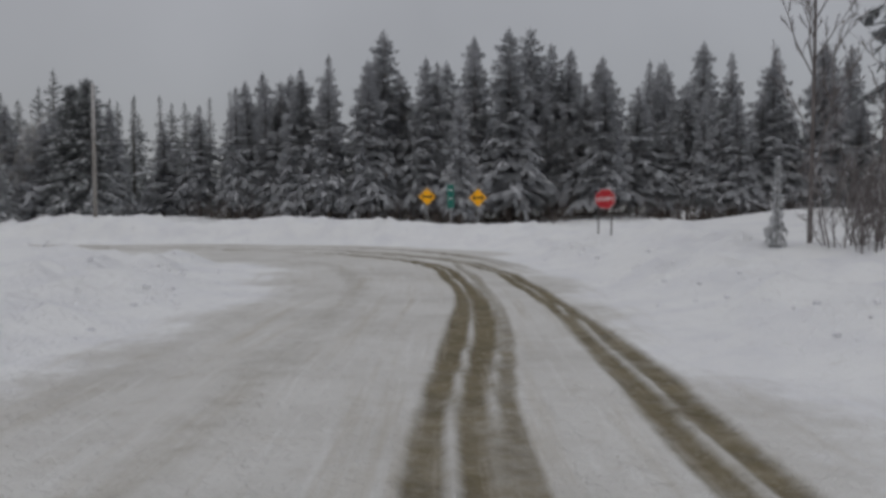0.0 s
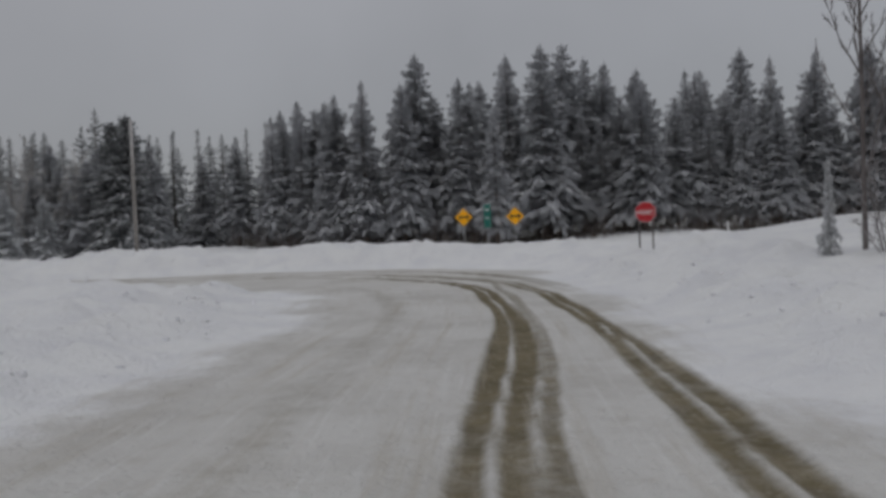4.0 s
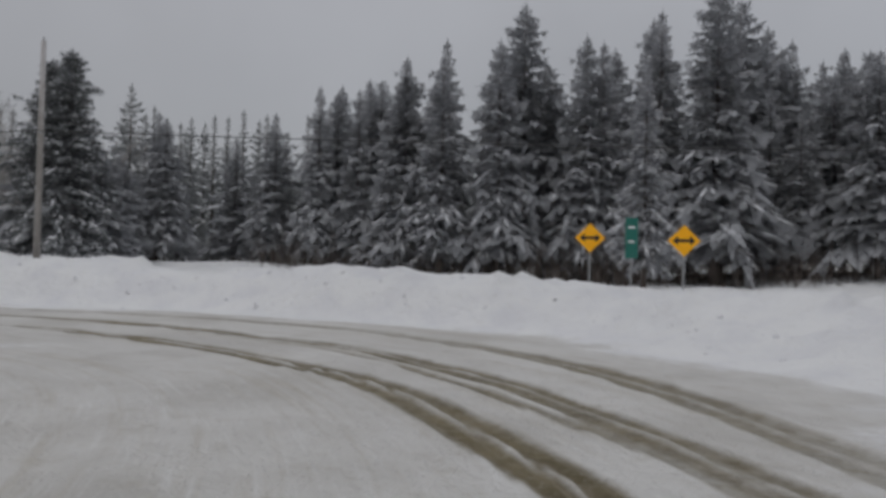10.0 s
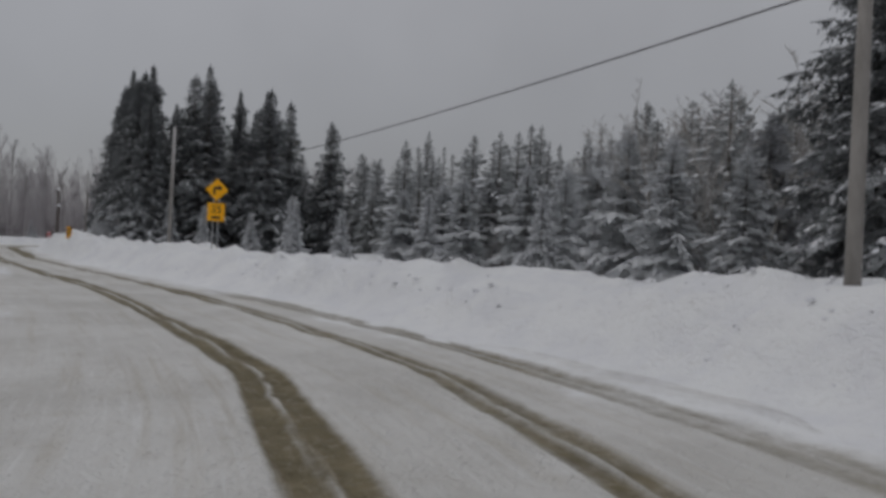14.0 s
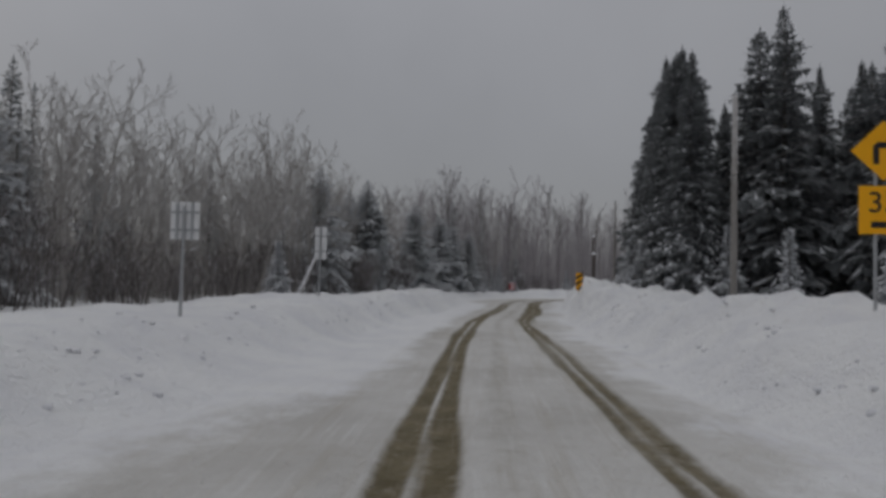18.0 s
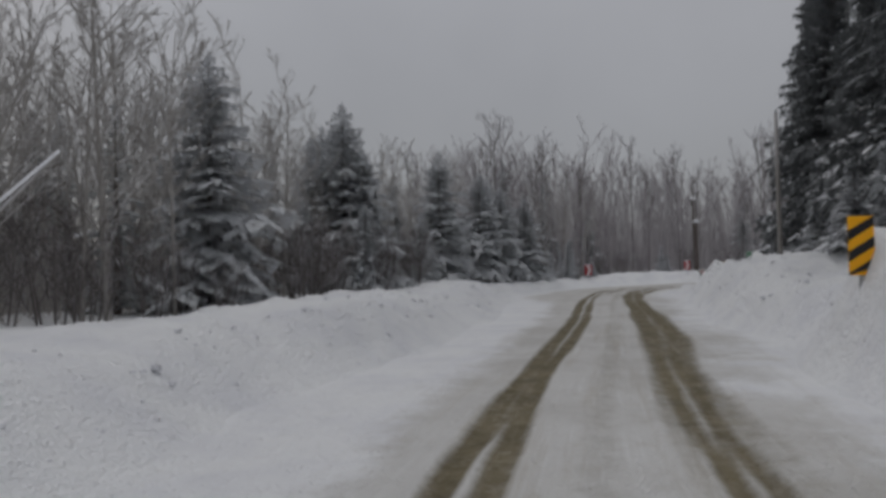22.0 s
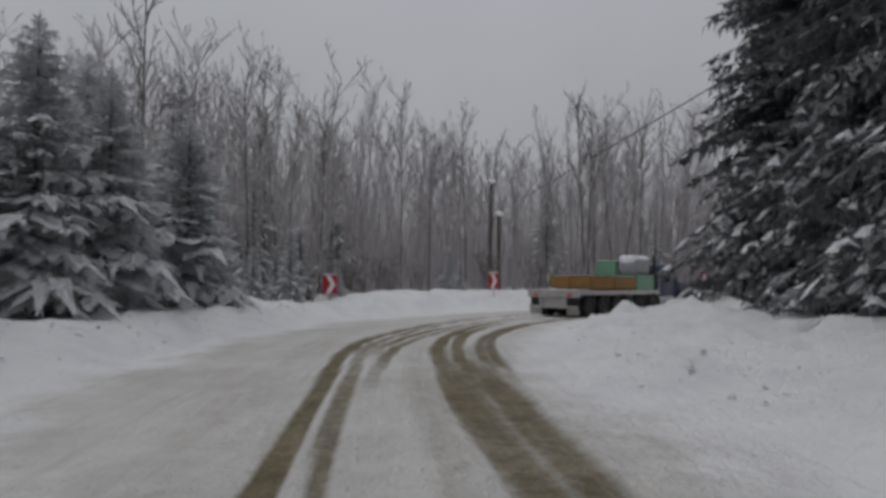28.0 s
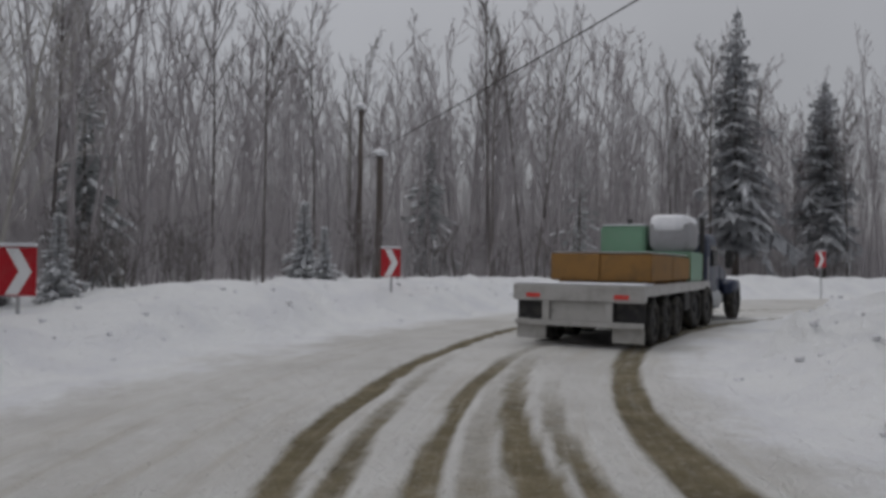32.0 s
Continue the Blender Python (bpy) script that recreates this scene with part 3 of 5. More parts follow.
# ---- trees ----
class Soup:
    """Loose triangles and bars gathered into one mesh."""

    def __init__(self):
        self.v, self.f = [], []

    def tri(self, a, b, c):
        k = len(self.v)
        self.v += [a, b, c]
        self.f.append((k, k + 1, k + 2))

    def quad(self, a, b, c, d):
        k = len(self.v)
        self.v += [a, b, c, d]
        self.f.append((k, k + 1, k + 2, k + 3))

    def bar(self, a, b, r0, r1, n=3):
        d = b - a
        s = d.orthogonal().normalized()
        t = d.normalized().cross(s)
        k = len(self.v)
        for p, r in ((a, r0), (b, r1)):
            for j in range(n):
                w = 2 * math.pi * j / n
                self.v.append(p + r * (math.cos(w) * s + math.sin(w) * t))
        for j in range(n):
            self.f.append((k + j, k + (j + 1) % n, k + n + (j + 1) % n, k + n + j))

    def blob(self, c, rx, ry, rz, rng, n=6):
        """A soft lump of snow."""
        k = len(self.v)
        for z, s in ((-0.35, 0.8), (0.1, 1.0), (0.6, 0.65)):
            for j in range(n):
                w = 2 * math.pi * j / n
                q = s * rng.uniform(0.75, 1.2)
                self.v.append(c + Vector((rx * q * math.cos(w), ry * q * math.sin(w), rz * z)))
        self.v.append(c + Vector((0, 0, rz)))
        for a in range(2):
            for j in range(n):
                self.f.append((k + a * n + j, k + a * n + (j + 1) % n, k + (a + 1) * n + (j + 1) % n, k + (a + 1) * n + j))
        for j in range(n):
            self.f.append((k + 2 * n + j, k + 2 * n + (j + 1) % n, k + 3 * n))

    def ob(self, name, mat, parent, label="", smooth_it=False):
        me = bpy.data.meshes.new(name)
        me.from_pydata([tuple(v) for v in self.v], [], self.f)
        me.update()
        if smooth_it:
            me.shade_smooth()
        return finish(name, me, mat, parent, label)


UP = Vector((0, 0, 1))


def pad(snow, a, b, w, lift, plain=False):
    """A long soft pad of snow lying from a to b."""
    perp = (b - a).cross(UP)
    perp = perp.normalized() * w if perp.length > 1e-6 else Vector((w, 0, 0))
    m = a.lerp(b, 0.55)
    top, l, r = m + UP * lift * 1.7, m + perp - UP * w * 0.5, m - perp - UP * w * 0.5
    p, q = a + UP * lift, b + UP * lift * 0.3
    if plain:
        snow.tri(p, l, q + UP * lift)
        snow.tri(p, q + UP * lift, r)
        return
    snow.tri(p, l, top)
    snow.tri(p, top, r)
    snow.tri(l, q, top)
    snow.tri(top, q, r)


def twig(leaf, snow, a, tip, load, snowy, rng, fine):
    """A side spray: hanging needles along it, snow on some."""
    d = tip - a
    out = d.cross(UP).normalized() * (0.16 if fine else 0.25) * d.length
    leaf.tri(a + out * 0.3, tip, a.lerp(tip, 0.45) - out)
    leaf.tri(a - out * 0.3, a.lerp(tip, 0.5) + out, tip)
    for j in range(3 if fine else 2):
        p = a.lerp(tip, 0.2 + 0.3 * j)
        leaf.tri(p, a.lerp(tip, 0.45 + 0.25 * j), p + d * 0.25 - UP * rng.uniform(0.12, 0.32) + out * rng.uniform(-0.8, 0.8))
    if rng.random() < snowy:
        f = rng.uniform(0.0, 0.3)
        pad(snow, a.lerp(tip, f), a.lerp(tip, f + (rng.uniform(0.2, 0.45) if fine else rng.uniform(0.25, 0.6))), (0.03 + (0.08 if fine else 0.035) * d.length) * load * rng.uniform(0.6, 1.6), 0.03 * load, not fine)


def bough(leaf, snow, wood, root, way, length, droop, rng, stations, snowy, lumps=0.0):
    """One drooping spruce bough: an arched rib with side sprays, and snow lying along it."""
    side = way.cross(UP).normalized()
    pts = []
    for k in range(stations + 1):
        t = k / stations
        pts.append(root + way * (length * t) + UP * (-droop * length * t * t + 0.10 * length * t * (1 - t)) + side * (0.05 * length * math.sin(5 * t + length * 7)))
    if wood is not None:
        wood.bar(root, pts[len(pts) // 2], 0.02 + 0.006 * length, 0.012, 3)
    for k in range(stations):
        a, b = pts[k], pts[k + 1]
        t = (k + 0.6) / stations
        fine = stations > 5
        reach = length * ((0.30 if fine else 0.50) * (1 - t) + (0.12 if fine else 0.18)) * rng.uniform(0.6, 1.4) + 0.08
        along = (b - a).normalized()
        for s in (-1, 1):
            if lumps:
                twig(leaf, snow, a, a + along * (reach * 0.8) + side * (s * reach * 0.8) - UP * (reach * rng.uniform(0.15, 0.5)), lumps, snowy, rng, fine)
                continue
            tip = a + along * (reach * 0.75) + side * (s * reach * 0.72) - UP * (reach * rng.uniform(0.12, 0.42))
            mid = a + along * (reach * 0.55) + side * (s * reach * 0.25) + UP * (0.03 * reach)
            leaf.tri(a, mid, tip)
            leaf.tri(a, tip, a + side * (s * 0.05 * length) - UP * (0.16 * reach) + along * (0.1 * reach))
        hang = (rng.uniform(0.1, 0.35) if fine else rng.uniform(0.12, 0.30) * length + 0.1)
        leaf.tri(a, b, (a + b) * 0.5 - UP * hang + side * rng.uniform(-0.1, 0.1))
        if lumps:
            if rng.random() < (min(snowy, 0.45) if fine else snowy):
                pad(snow, a.lerp(b, 0.15), b - along * (0.05 if fine else -0.1), (0.05 + 0.05 * (1 - t)) * lumps * rng.uniform(0.6, 1.5) * (1.0 if fine else 0.7), 0.035 * lumps, not fine)
        elif snow is not None and rng.random() < snowy and k > 0:
            w = (0.04 + 0.08 * (1 - t)) * length * rng.uniform(0.5, 1.4) + 0.03
            lift = UP * 0.05
            c = b + along * (0.25 * length / stations)
            e = UP * (0.07 * length)
            snow.quad(a + side * w * 0.8 + lift - e, b + side * w + lift - e, b + lift * 2.2, a + lift * 2.2)
            snow.quad(a + lift * 2.2, b + lift * 2.2, b - side * w + lift - e, a - side * w * 0.8 + lift - e)
            snow.tri(b + side * w + lift - e, c - e, b + lift * 2.2)
            snow.tri(b + lift * 2.2, c - e, b - side * w + lift - e)
    leaf.tri(pts[-2] + side * 0.10 * length, pts[-1] + (pts[-1] - pts[-2]) * 0.5, pts[-2] - side * 0.10 * length)


def make_spruce(tall, radius, seed, spacing=0.42, around=8, stations=4, snowy=0.35, needles=None, label="", skirt=0.06, power=0.85, lean=0.0, ragged=0.28, lumps=False, crown_snow=0.10):
    rng = random.Random(seed)
    root = thing("spruce_tree", (0, 0, -500), 0, label=label, category="tree", group="spruce trees beside the road")
    leaf, snow, wood = Soup(), Soup(), Soup()
    axis = lambda z: Vector((lean * z * math.sin(z * 0.5), lean * z * math.cos(z * 0.4), z))
    for k in range(8):
        z0, z1 = tall * k / 8 - (0.4 if k == 0 else 0), tall * (k + 1) / 8
        wood.bar(axis(z0), axis(z1), 0.014 * tall * (1 - k / 8) + 0.012, 0.014 * tall * (1 - (k + 1) / 8) + 0.012, 7)
    z, a = tall * skirt, rng.uniform(0, 7)
    sector = [rng.uniform(1 - ragged * 0.5, 1 + ragged * 0.4) for _ in range(7)]
    while z < tall * 0.985:
        f = (z - tall * skirt) / (tall * (1 - skirt))
        reach = radius * ((1 - f) ** power) * min(1.0, 0.62 + 4.0 * f) * (1 + 0.12 * math.sin(z * 2.1 + seed))
        n = max(4.0, around * (0.45 + 0.55 * (1 - f)))
        a += 2.4 + rng.uniform(-0.45, 0.45)
        length = max(0.3, reach * sector[int(a / 0.9 + z / 2.5) % 7] * rng.uniform(1 - ragged, 1 + ragged * 0.7))
        way = Vector((math.cos(a), math.sin(a), 0.95 * f * f - 0.14 + rng.uniform(-0.12, 0.12))).normalized()
        load = (crown_snow + 1.35 * max(0.0, 1 - f / 0.42)) if stations > 5 else (0.6 + 0.8 * (1 - f))
        bough(leaf, snow, wood if length > 1.2 and stations > 2 else None, axis(z), way, length, (0.34 - 0.2 * f) * rng.uniform(0.45, 1.6), rng, stations if length > 0.7 else 2, snowy * load, (1 + (1.3 if stations > 5 else 0.6) * max(0.0, 1 - f / 0.4)) if lumps else 0.0)
        z += spacing * (0.5 + 0.6 * (1 - f)) * rng.uniform(0.5, 1.5) / n
    top = axis(tall)
    for j in range(5):
        a = 2 * math.pi * j / 5
        leaf.tri(top + UP * 0.25, top - UP * 0.45 + Vector((0.09 * math.cos(a), 0.09 * math.sin(a), 0)), top - UP * 0.4 + Vector((0.13 * math.cos(a + 0.7), 0.13 * math.sin(a + 0.7), 0)))
    wood.ob("trunk", M_BARK, root)
    leaf.ob("crown", needles or M_NEEDLE, root)
    tagged(snow.ob("bough_snow", M_SNOW, root, "white snow lying on the boughs", lumps), kind="stuff")
    return root


def make_bare(tall, seed, stems=1, spread=0.34, mat=None, twigs=5, label="", limbs=13, first=0.25, name="bare_tree"):
    """Leafless hardwood: stems, limbs, branches and fine twigs."""
    rng = random.Random(seed)
    root = thing(name, (0, 0, -500), 0, label=label, category="tree", group="leafless trees beside the road")
    wood, fine = Soup(), Soup()

    def grow(a, way, length, r, level):
        steps = 4 if level == 0 else 2 if level == 1 else 1
        p, d = a, way.normalized()
        pts = [p]
        for k in range(steps):
            d = (d + Vector((rng.uniform(-1, 1), rng.uniform(-1, 1), rng.uniform(-0.4, 0.8))) * (0.035 if level == 0 else 0.14)).normalized()
            q = p + d * (length / steps)
            r0, r1 = r * (1 - k / steps * 0.75), r * (1 - (k + 1) / steps * 0.75)
            if level == 3:
                s = d.cross(Vector((rng.uniform(-1, 1), rng.uniform(-1, 1), rng.uniform(-1, 1)))).normalized() * 0.011
                fine.tri(p - s, p + s, q)
            else:
                (wood if level < 2 else fine).bar(p, q, max(r0, 0.008), max(r1, 0.006), 6 if level == 0 else 3)
            p = q
            pts.append(p)
        if level == 3:
            return
        count = limbs if level == 0 else twigs if level == 1 else twigs * 2
        for j in range(count):
            t = (first if level == 0 else 0.2) + (1 - (first if level == 0 else 0.2)) * (j + rng.random()) / count
            i = min(int(t * steps), steps - 1)
            at = pts[i].lerp(pts[i + 1], t * steps - i)
            w = rng.uniform(0, 2 * math.pi)
            s = d.orthogonal().normalized()
            out = s * math.cos(w) + d.cross(s) * math.sin(w)
            open_ = rng.uniform(0.5, 1.0)
            to = (d * (1.15 - 0.3 * open_) + out * open_ + UP * 0.35).normalized()
            grow(at, to, length * spread * (1.15 - 0.55 * t) * rng.uniform(0.75, 1.25) * (1.25 if level else 1), r * (0.36 if level == 0 else 0.45), level + 1)

    for k in range(stems):
        a = 2 * math.pi * k / stems + seed
        off = Vector((math.cos(a), math.sin(a), 0)) * (0.22 if stems > 1 else 0)
        way = UP + (off.normalized() * rng.uniform(0.1, 0.28) if stems > 1 else Vector((rng.uniform(-0.06, 0.06), rng.uniform(-0.06, 0.06), 0)))
        grow(off - UP * 0.4, way, tall * rng.uniform(0.85, 1.0), 0.005 * tall + 0.014, 0)
    wood.ob("trunk", mat or M_BARE, root)
    fine.ob("crown", mat or M_BARE, root)
    return root


TREES = {}


def kinds(key, makers):
    TREES[key] = makers


L_SPRUCE = "tall dark green spruce with snow dusted on its boughs"
L_NEAR = "broad dark spruce with drooping boughs loaded with snow"
L_FAR = "distant grey-green spruce, its needles paled to imitate haze"
L_BARE = "leafless grey hardwood tree with snow on its twigs"
L_STEM = "tall leafless hardwood with a dark straight trunk and fine crown"
L_FARBARE = "distant leafless tree with snowy twigs, bark paled for haze"
for key, needles, seed in (("spruce", M_NEEDLE, 0), ("wood", M_NEEDLE_MID, 20)):
    kinds(key, [make_spruce(13.5, r, seed + k, 0.56, 8, 3, snowy=sn, label=L_SPRUCE, power=p, ragged=rag, lean=0.003 * (k % 2), needles=needles, lumps=True, skirt=0.06 + 0.004 * seed)
                for k, (r, p, rag, sn) in enumerate(((3.1, 0.66, 0.3, 0.3), (2.8, 0.6, 0.35, 0.5), (3.5, 0.56, 0.45, 0.2), (2.9, 0.7, 0.45, 0.3), (2.5, 0.66, 0.3, 0.7)))])
kinds("near", [make_spruce(15, 3.7, 11, spacing=0.42, around=11, stations=7, snowy=0.95, lumps=True, label=L_NEAR, skirt=0.03, power=0.7, ragged=0.35),
               make_spruce(15, 3.3, 12, spacing=0.42, around=11, stations=7, snowy=0.9, lumps=True, label=L_NEAR, skirt=0.03, power=0.75, ragged=0.4),
               make_spruce(15, 3.4, 13, spacing=0.42, around=11, stations=7, snowy=0.42, lumps=True, label=L_SPRUCE, skirt=0.03, power=0.7, ragged=0.35)])
kinds("twin", [make_spruce(15, 3.5, 14, spacing=0.42, around=11, stations=6, snowy=0.75, lumps=True, label=L_NEAR, skirt=0.03, power=0.5, ragged=0.4, crown_snow=0.5),
               make_spruce(15, 3.2, 15, spacing=0.42, around=11, stations=6, snowy=0.75, lumps=True, label=L_NEAR, skirt=0.03, power=0.52, ragged=0.4, crown_snow=0.5)])
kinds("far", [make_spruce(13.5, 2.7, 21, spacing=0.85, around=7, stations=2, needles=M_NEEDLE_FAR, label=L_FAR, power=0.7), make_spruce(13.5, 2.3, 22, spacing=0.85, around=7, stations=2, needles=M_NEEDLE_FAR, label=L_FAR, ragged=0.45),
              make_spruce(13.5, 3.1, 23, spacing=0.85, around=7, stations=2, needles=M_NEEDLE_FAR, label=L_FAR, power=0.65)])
kinds("mid", [make_spruce(13.5, r, 70 + k, 0.6, 8, 3, snowy=0.4, needles=M_NEEDLE_GREY, label="grey-green spruce thick with boughs at the roadside, paled for haze", power=0.6, ragged=0.4, lumps=True)
              for k, r in enumerate((3.2, 2.8, 3.6))])
kinds("young", [make_spruce(4.0, 1.4, 31, spacing=0.34, around=8, stations=3, snowy=0.9, lumps=True, needles=M_NEEDLE_PALE, label="young spruce thickly loaded with white snow", skirt=0.02),
                make_spruce(4.0, 1.1, 32, spacing=0.34, around=7, stations=3, snowy=0.8, lumps=True, needles=M_NEEDLE_PALE, label="young spruce thickly loaded with white snow", skirt=0.02)])
kinds("bare", [make_bare(10, 41, label=L_BARE), make_bare(10, 42, 2, label=L_BARE), make_bare(10, 43, 1, spread=0.28, first=0.4, label=L_BARE), make_bare(10, 44, 3, spread=0.3, limbs=9, label=L_BARE)])
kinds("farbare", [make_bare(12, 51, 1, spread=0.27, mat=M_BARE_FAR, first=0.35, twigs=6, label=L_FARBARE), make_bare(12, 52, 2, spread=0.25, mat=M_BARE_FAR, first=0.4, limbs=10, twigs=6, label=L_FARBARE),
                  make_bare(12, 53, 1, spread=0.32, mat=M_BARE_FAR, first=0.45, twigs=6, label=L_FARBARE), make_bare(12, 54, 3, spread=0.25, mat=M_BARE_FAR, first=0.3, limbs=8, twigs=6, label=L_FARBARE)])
kinds("stem", [make_bare(14, 81, 1, spread=0.25, mat=M_STEM, first=0.45, limbs=15, twigs=6, label=L_STEM), make_bare(14, 82, 2, spread=0.23, mat=M_STEM, first=0.5, limbs=12, twigs=6, label=L_STEM),
               make_bare(14, 83, 1, spread=0.28, mat=M_STEM, first=0.55, limbs=15, twigs=6, label=L_STEM)])
kinds("corner", [make_bare(9.5, 91, 1, spread=0.26, mat=M_STEM, first=0.2, limbs=22, twigs=6, label="leafless grey tree with a fine twiggy crown on the corner"),
                 make_bare(9.5, 92, 1, spread=0.22, mat=M_STEM, first=0.25, limbs=18, twigs=6, label="slim leafless tree with fine twigs on the corner")])
kinds("brush", [make_bare(2.6, 61, 5, spread=0.5, limbs=6, twigs=3, mat=M_STEM, label="low leafless brush poking out of the snow", name="bush", first=0.1),
                make_bare(2.6, 62, 6, spread=0.45, limbs=5, twigs=3, mat=M_STEM, label="low leafless brush poking out of the snow", name="bush", first=0.1)])
SIZE = {"spruce": 13.5, "wood": 13.5, "near": 15, "twin": 15, "mid": 13.5, "far": 13.5, "young": 4, "bare": 10, "farbare": 12, "stem": 14, "corner": 9.5, "brush": 2.6}
plant = random.Random(77)


BACK = {}


def grow_at(key, x, y, tall, wide=1.0, kind=None, back=None):
    """Plant a copy so that it is tall metres high from the snow."""
    src = TREES[key][plant.randrange(2 if key == "near" else len(TREES[key])) if kind is None else kind]
    s = tall / SIZE[key]
    w = s * wide * plant.uniform(0.9, 1.12)
    m = pose(x, y, ground_z(x, y) - 0.08, 0, 0, plant.uniform(0, 360)) @ Matrix.Diagonal((w, w, s, 1))
    if back:
        BACK.setdefault(back, []).append((src, m))
        return None
    return copy_thing(src, m)


def wood_strip(key, line, depth, gap, low, high, wide=1.0, skip=0.0, back=None):
    """Trees scattered over a strip to the left of a line's direction."""
    c = spline(line, gap)
    d = np.gradient(c, axis=0)
    d /= np.linalg.norm(d, axis=1)[:, None]
    rows = max(1, int(depth / gap))
    for p, t in zip(c, d):
        for r in range(rows):
            if plant.random() < skip:
                continue
            off = (r + plant.uniform(0.1, 0.9)) * depth / rows
            x, y = p[0] - t[1] * off + plant.uniform(-0.4, 0.4) * gap, p[1] + t[0] * off + plant.uniform(-0.4, 0.4) * gap
            grow_at(key, x, y, plant.uniform(low, high), wide, None, back)


# the wood across the junction: marked trees first
for x, y, z, k in ((-4.6, 62.4, 16.2, 0), (2.9, 69.8, 17.4, 0), (-17.2, 75, 15.2, 1), (-14, 72.4, 14.5, 0), (-16.4, 62, 11.7, 4), (7.5, 66, 17.2, 2), (10, 71, 17.0, 2), (-1.2, 60, 13.6, 0),
                   (-9.0, 62, 14.2, 3), (-11.0, 61, 13.0, 1), (1.2, 50.5, 9.6, 4), (14, 69, 15.0, 1), (19, 68, 14.6, 4), (23.5, 63, 14.6, 4), (26.5, 62, 14.2, 1), (30, 61, 15.0, 0)):
    grow_at("wood", x, y, z - ground_z(x, y), 1.0, k)
wood_strip("wood", [(-19, 62), (-14, 60.5), (-8, 59)], 7.5, 2.6, 8.5, 12.5)
wood_strip("wood", [(-6.5, 58.6), (-1, 57.9), (5, 57.5)], 7.5, 2.6, 10.5, 14.8)
wood_strip("wood", [(6.5, 57.5), (18, 58), (36, 59)], 7.5, 2.6, 8.5, 12.0)
wood_strip("wood", [(-20, 73), (-10, 70.5)], 8, 4.1, 10, 13.0, back="spruce_wood")
wood_strip("wood", [(-6, 69.5), (6, 68.5), (18, 68), (46, 68)], 8, 4.1, 12, 15.0, back="spruce_wood")
wood_strip("wood", [(38, 56), (50, 54), (64, 52)], 12, 4.4, 12, 16, back="spruce_wood")
wood_strip("wood", [(-46, 67), (-32, 65), (-20, 63)], 5, 3.1, 8.5, 11.5, 1.1)
wood_strip("wood", [(9, 88), (26, 87), (46, 85)], 5, 4.4, 17.5, 19.5, 1.0, back="spruce_wood")
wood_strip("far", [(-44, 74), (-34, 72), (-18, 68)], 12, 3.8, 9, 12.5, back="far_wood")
# spruces by the first pole and along the bank west of it
for x, y, z, k in ((-21.2, 46.6, 9.7, 0), (-22.3, 46.9, 9.4, 1)):
    grow_at("twin", x, y, z - ground_z(x, y), 1.12, k)
for x, y, z in ((-26.5, 52, 7.0), (-27.5, 56, 8.4), (-24.5, 53.5, 6.0), (-31, 53, 6.2)):
    grow_at("wood", x, y, z, 1.4)
for x, y, z in ((-26.2, 75.5, 12.4), (-33.8, 85.6, 14.6), (-96.5, 77.8, 15.3), (-96.4, 66.8, 16.1), (-99, 70, 15.0), (-104, 80, 16), (-88, 72, 13.5), (-84, 76, 14), (-92, 88, 15.5), (-79, 82, 13.5), (-110, 90, 17), (-122.7, 96.2, 18.6)):
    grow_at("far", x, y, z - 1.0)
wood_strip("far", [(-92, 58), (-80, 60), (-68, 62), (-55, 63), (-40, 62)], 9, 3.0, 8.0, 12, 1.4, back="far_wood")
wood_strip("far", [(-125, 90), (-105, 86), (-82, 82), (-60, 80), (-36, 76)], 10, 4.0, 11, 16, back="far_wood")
for x, y, z in ((-34.5, 46.2, 3.4), (-52, 44, 3.2), (-56.5, 42.5, 3.6), (-60, 43, 4.2), (-63, 41, 3.0), (-47, 47, 4.0), (-68, 38.5, 3.4), (-72, 36.5, 3.8)):
    grow_at("young", x, y, z)
for x, y, z in ((-31.5, 49.5, 6.8), (-29, 50, 6.4), (-35.5, 51, 6.4)):
    grow_at("bare", x, y, z, 1.2)
for x, y, z in ((-30, 48, 5.0), (-33, 48.6, 5.6), (-28, 49, 4.6), (-37.5, 49, 5.0)):
    grow_at("mid", x, y, z, 1.3)
# bare tree, sapling and brush on the corner by the side road
grow_at("corner", 8.3, 17.4, 8.8, 1.0, 0)
grow_at("young", 7.2, 16.6, 1.9, 0.55, 1)
grow_at("corner", 10.0, 17.6, 7.4, 1.0, 1)
for x, y, z in ((8.1, 14.6, 1.7), (8.05, 15.6, 2.1), (8.6, 15.3, 1.8), (8.9, 16.2, 2.0)):
    grow_at("brush", x, y, z)
for x, y, z in ((18.5, 29, 13), (22, 26, 13), (24, 32, 12.5), (27, 29, 14), (20, 22, 12)):
    grow_at("spruce", x, y, z)
# west of the junction on the far left
wood_strip("wood", [(-48, 55), (-36, 55), (-27, 57)], 8, 3.0, 4.5, 7.0, 1.5, 0.35)
wood_strip("bare", [(-50, 56), (-38, 56), (-28, 58)], 6, 3.0, 6.0, 9.5, 1.2)
wood_strip("mid", [(-60, 50), (-48, 50), (-38, 51)], 5, 2.8, 4.5, 7.0, 1.6)
wood_strip("far", [(-88, 48), (-76, 50), (-62, 53), (-48, 54), (-36, 55)], 7, 2.7, 6.0, 9.5, 1.5, back="far_wood")
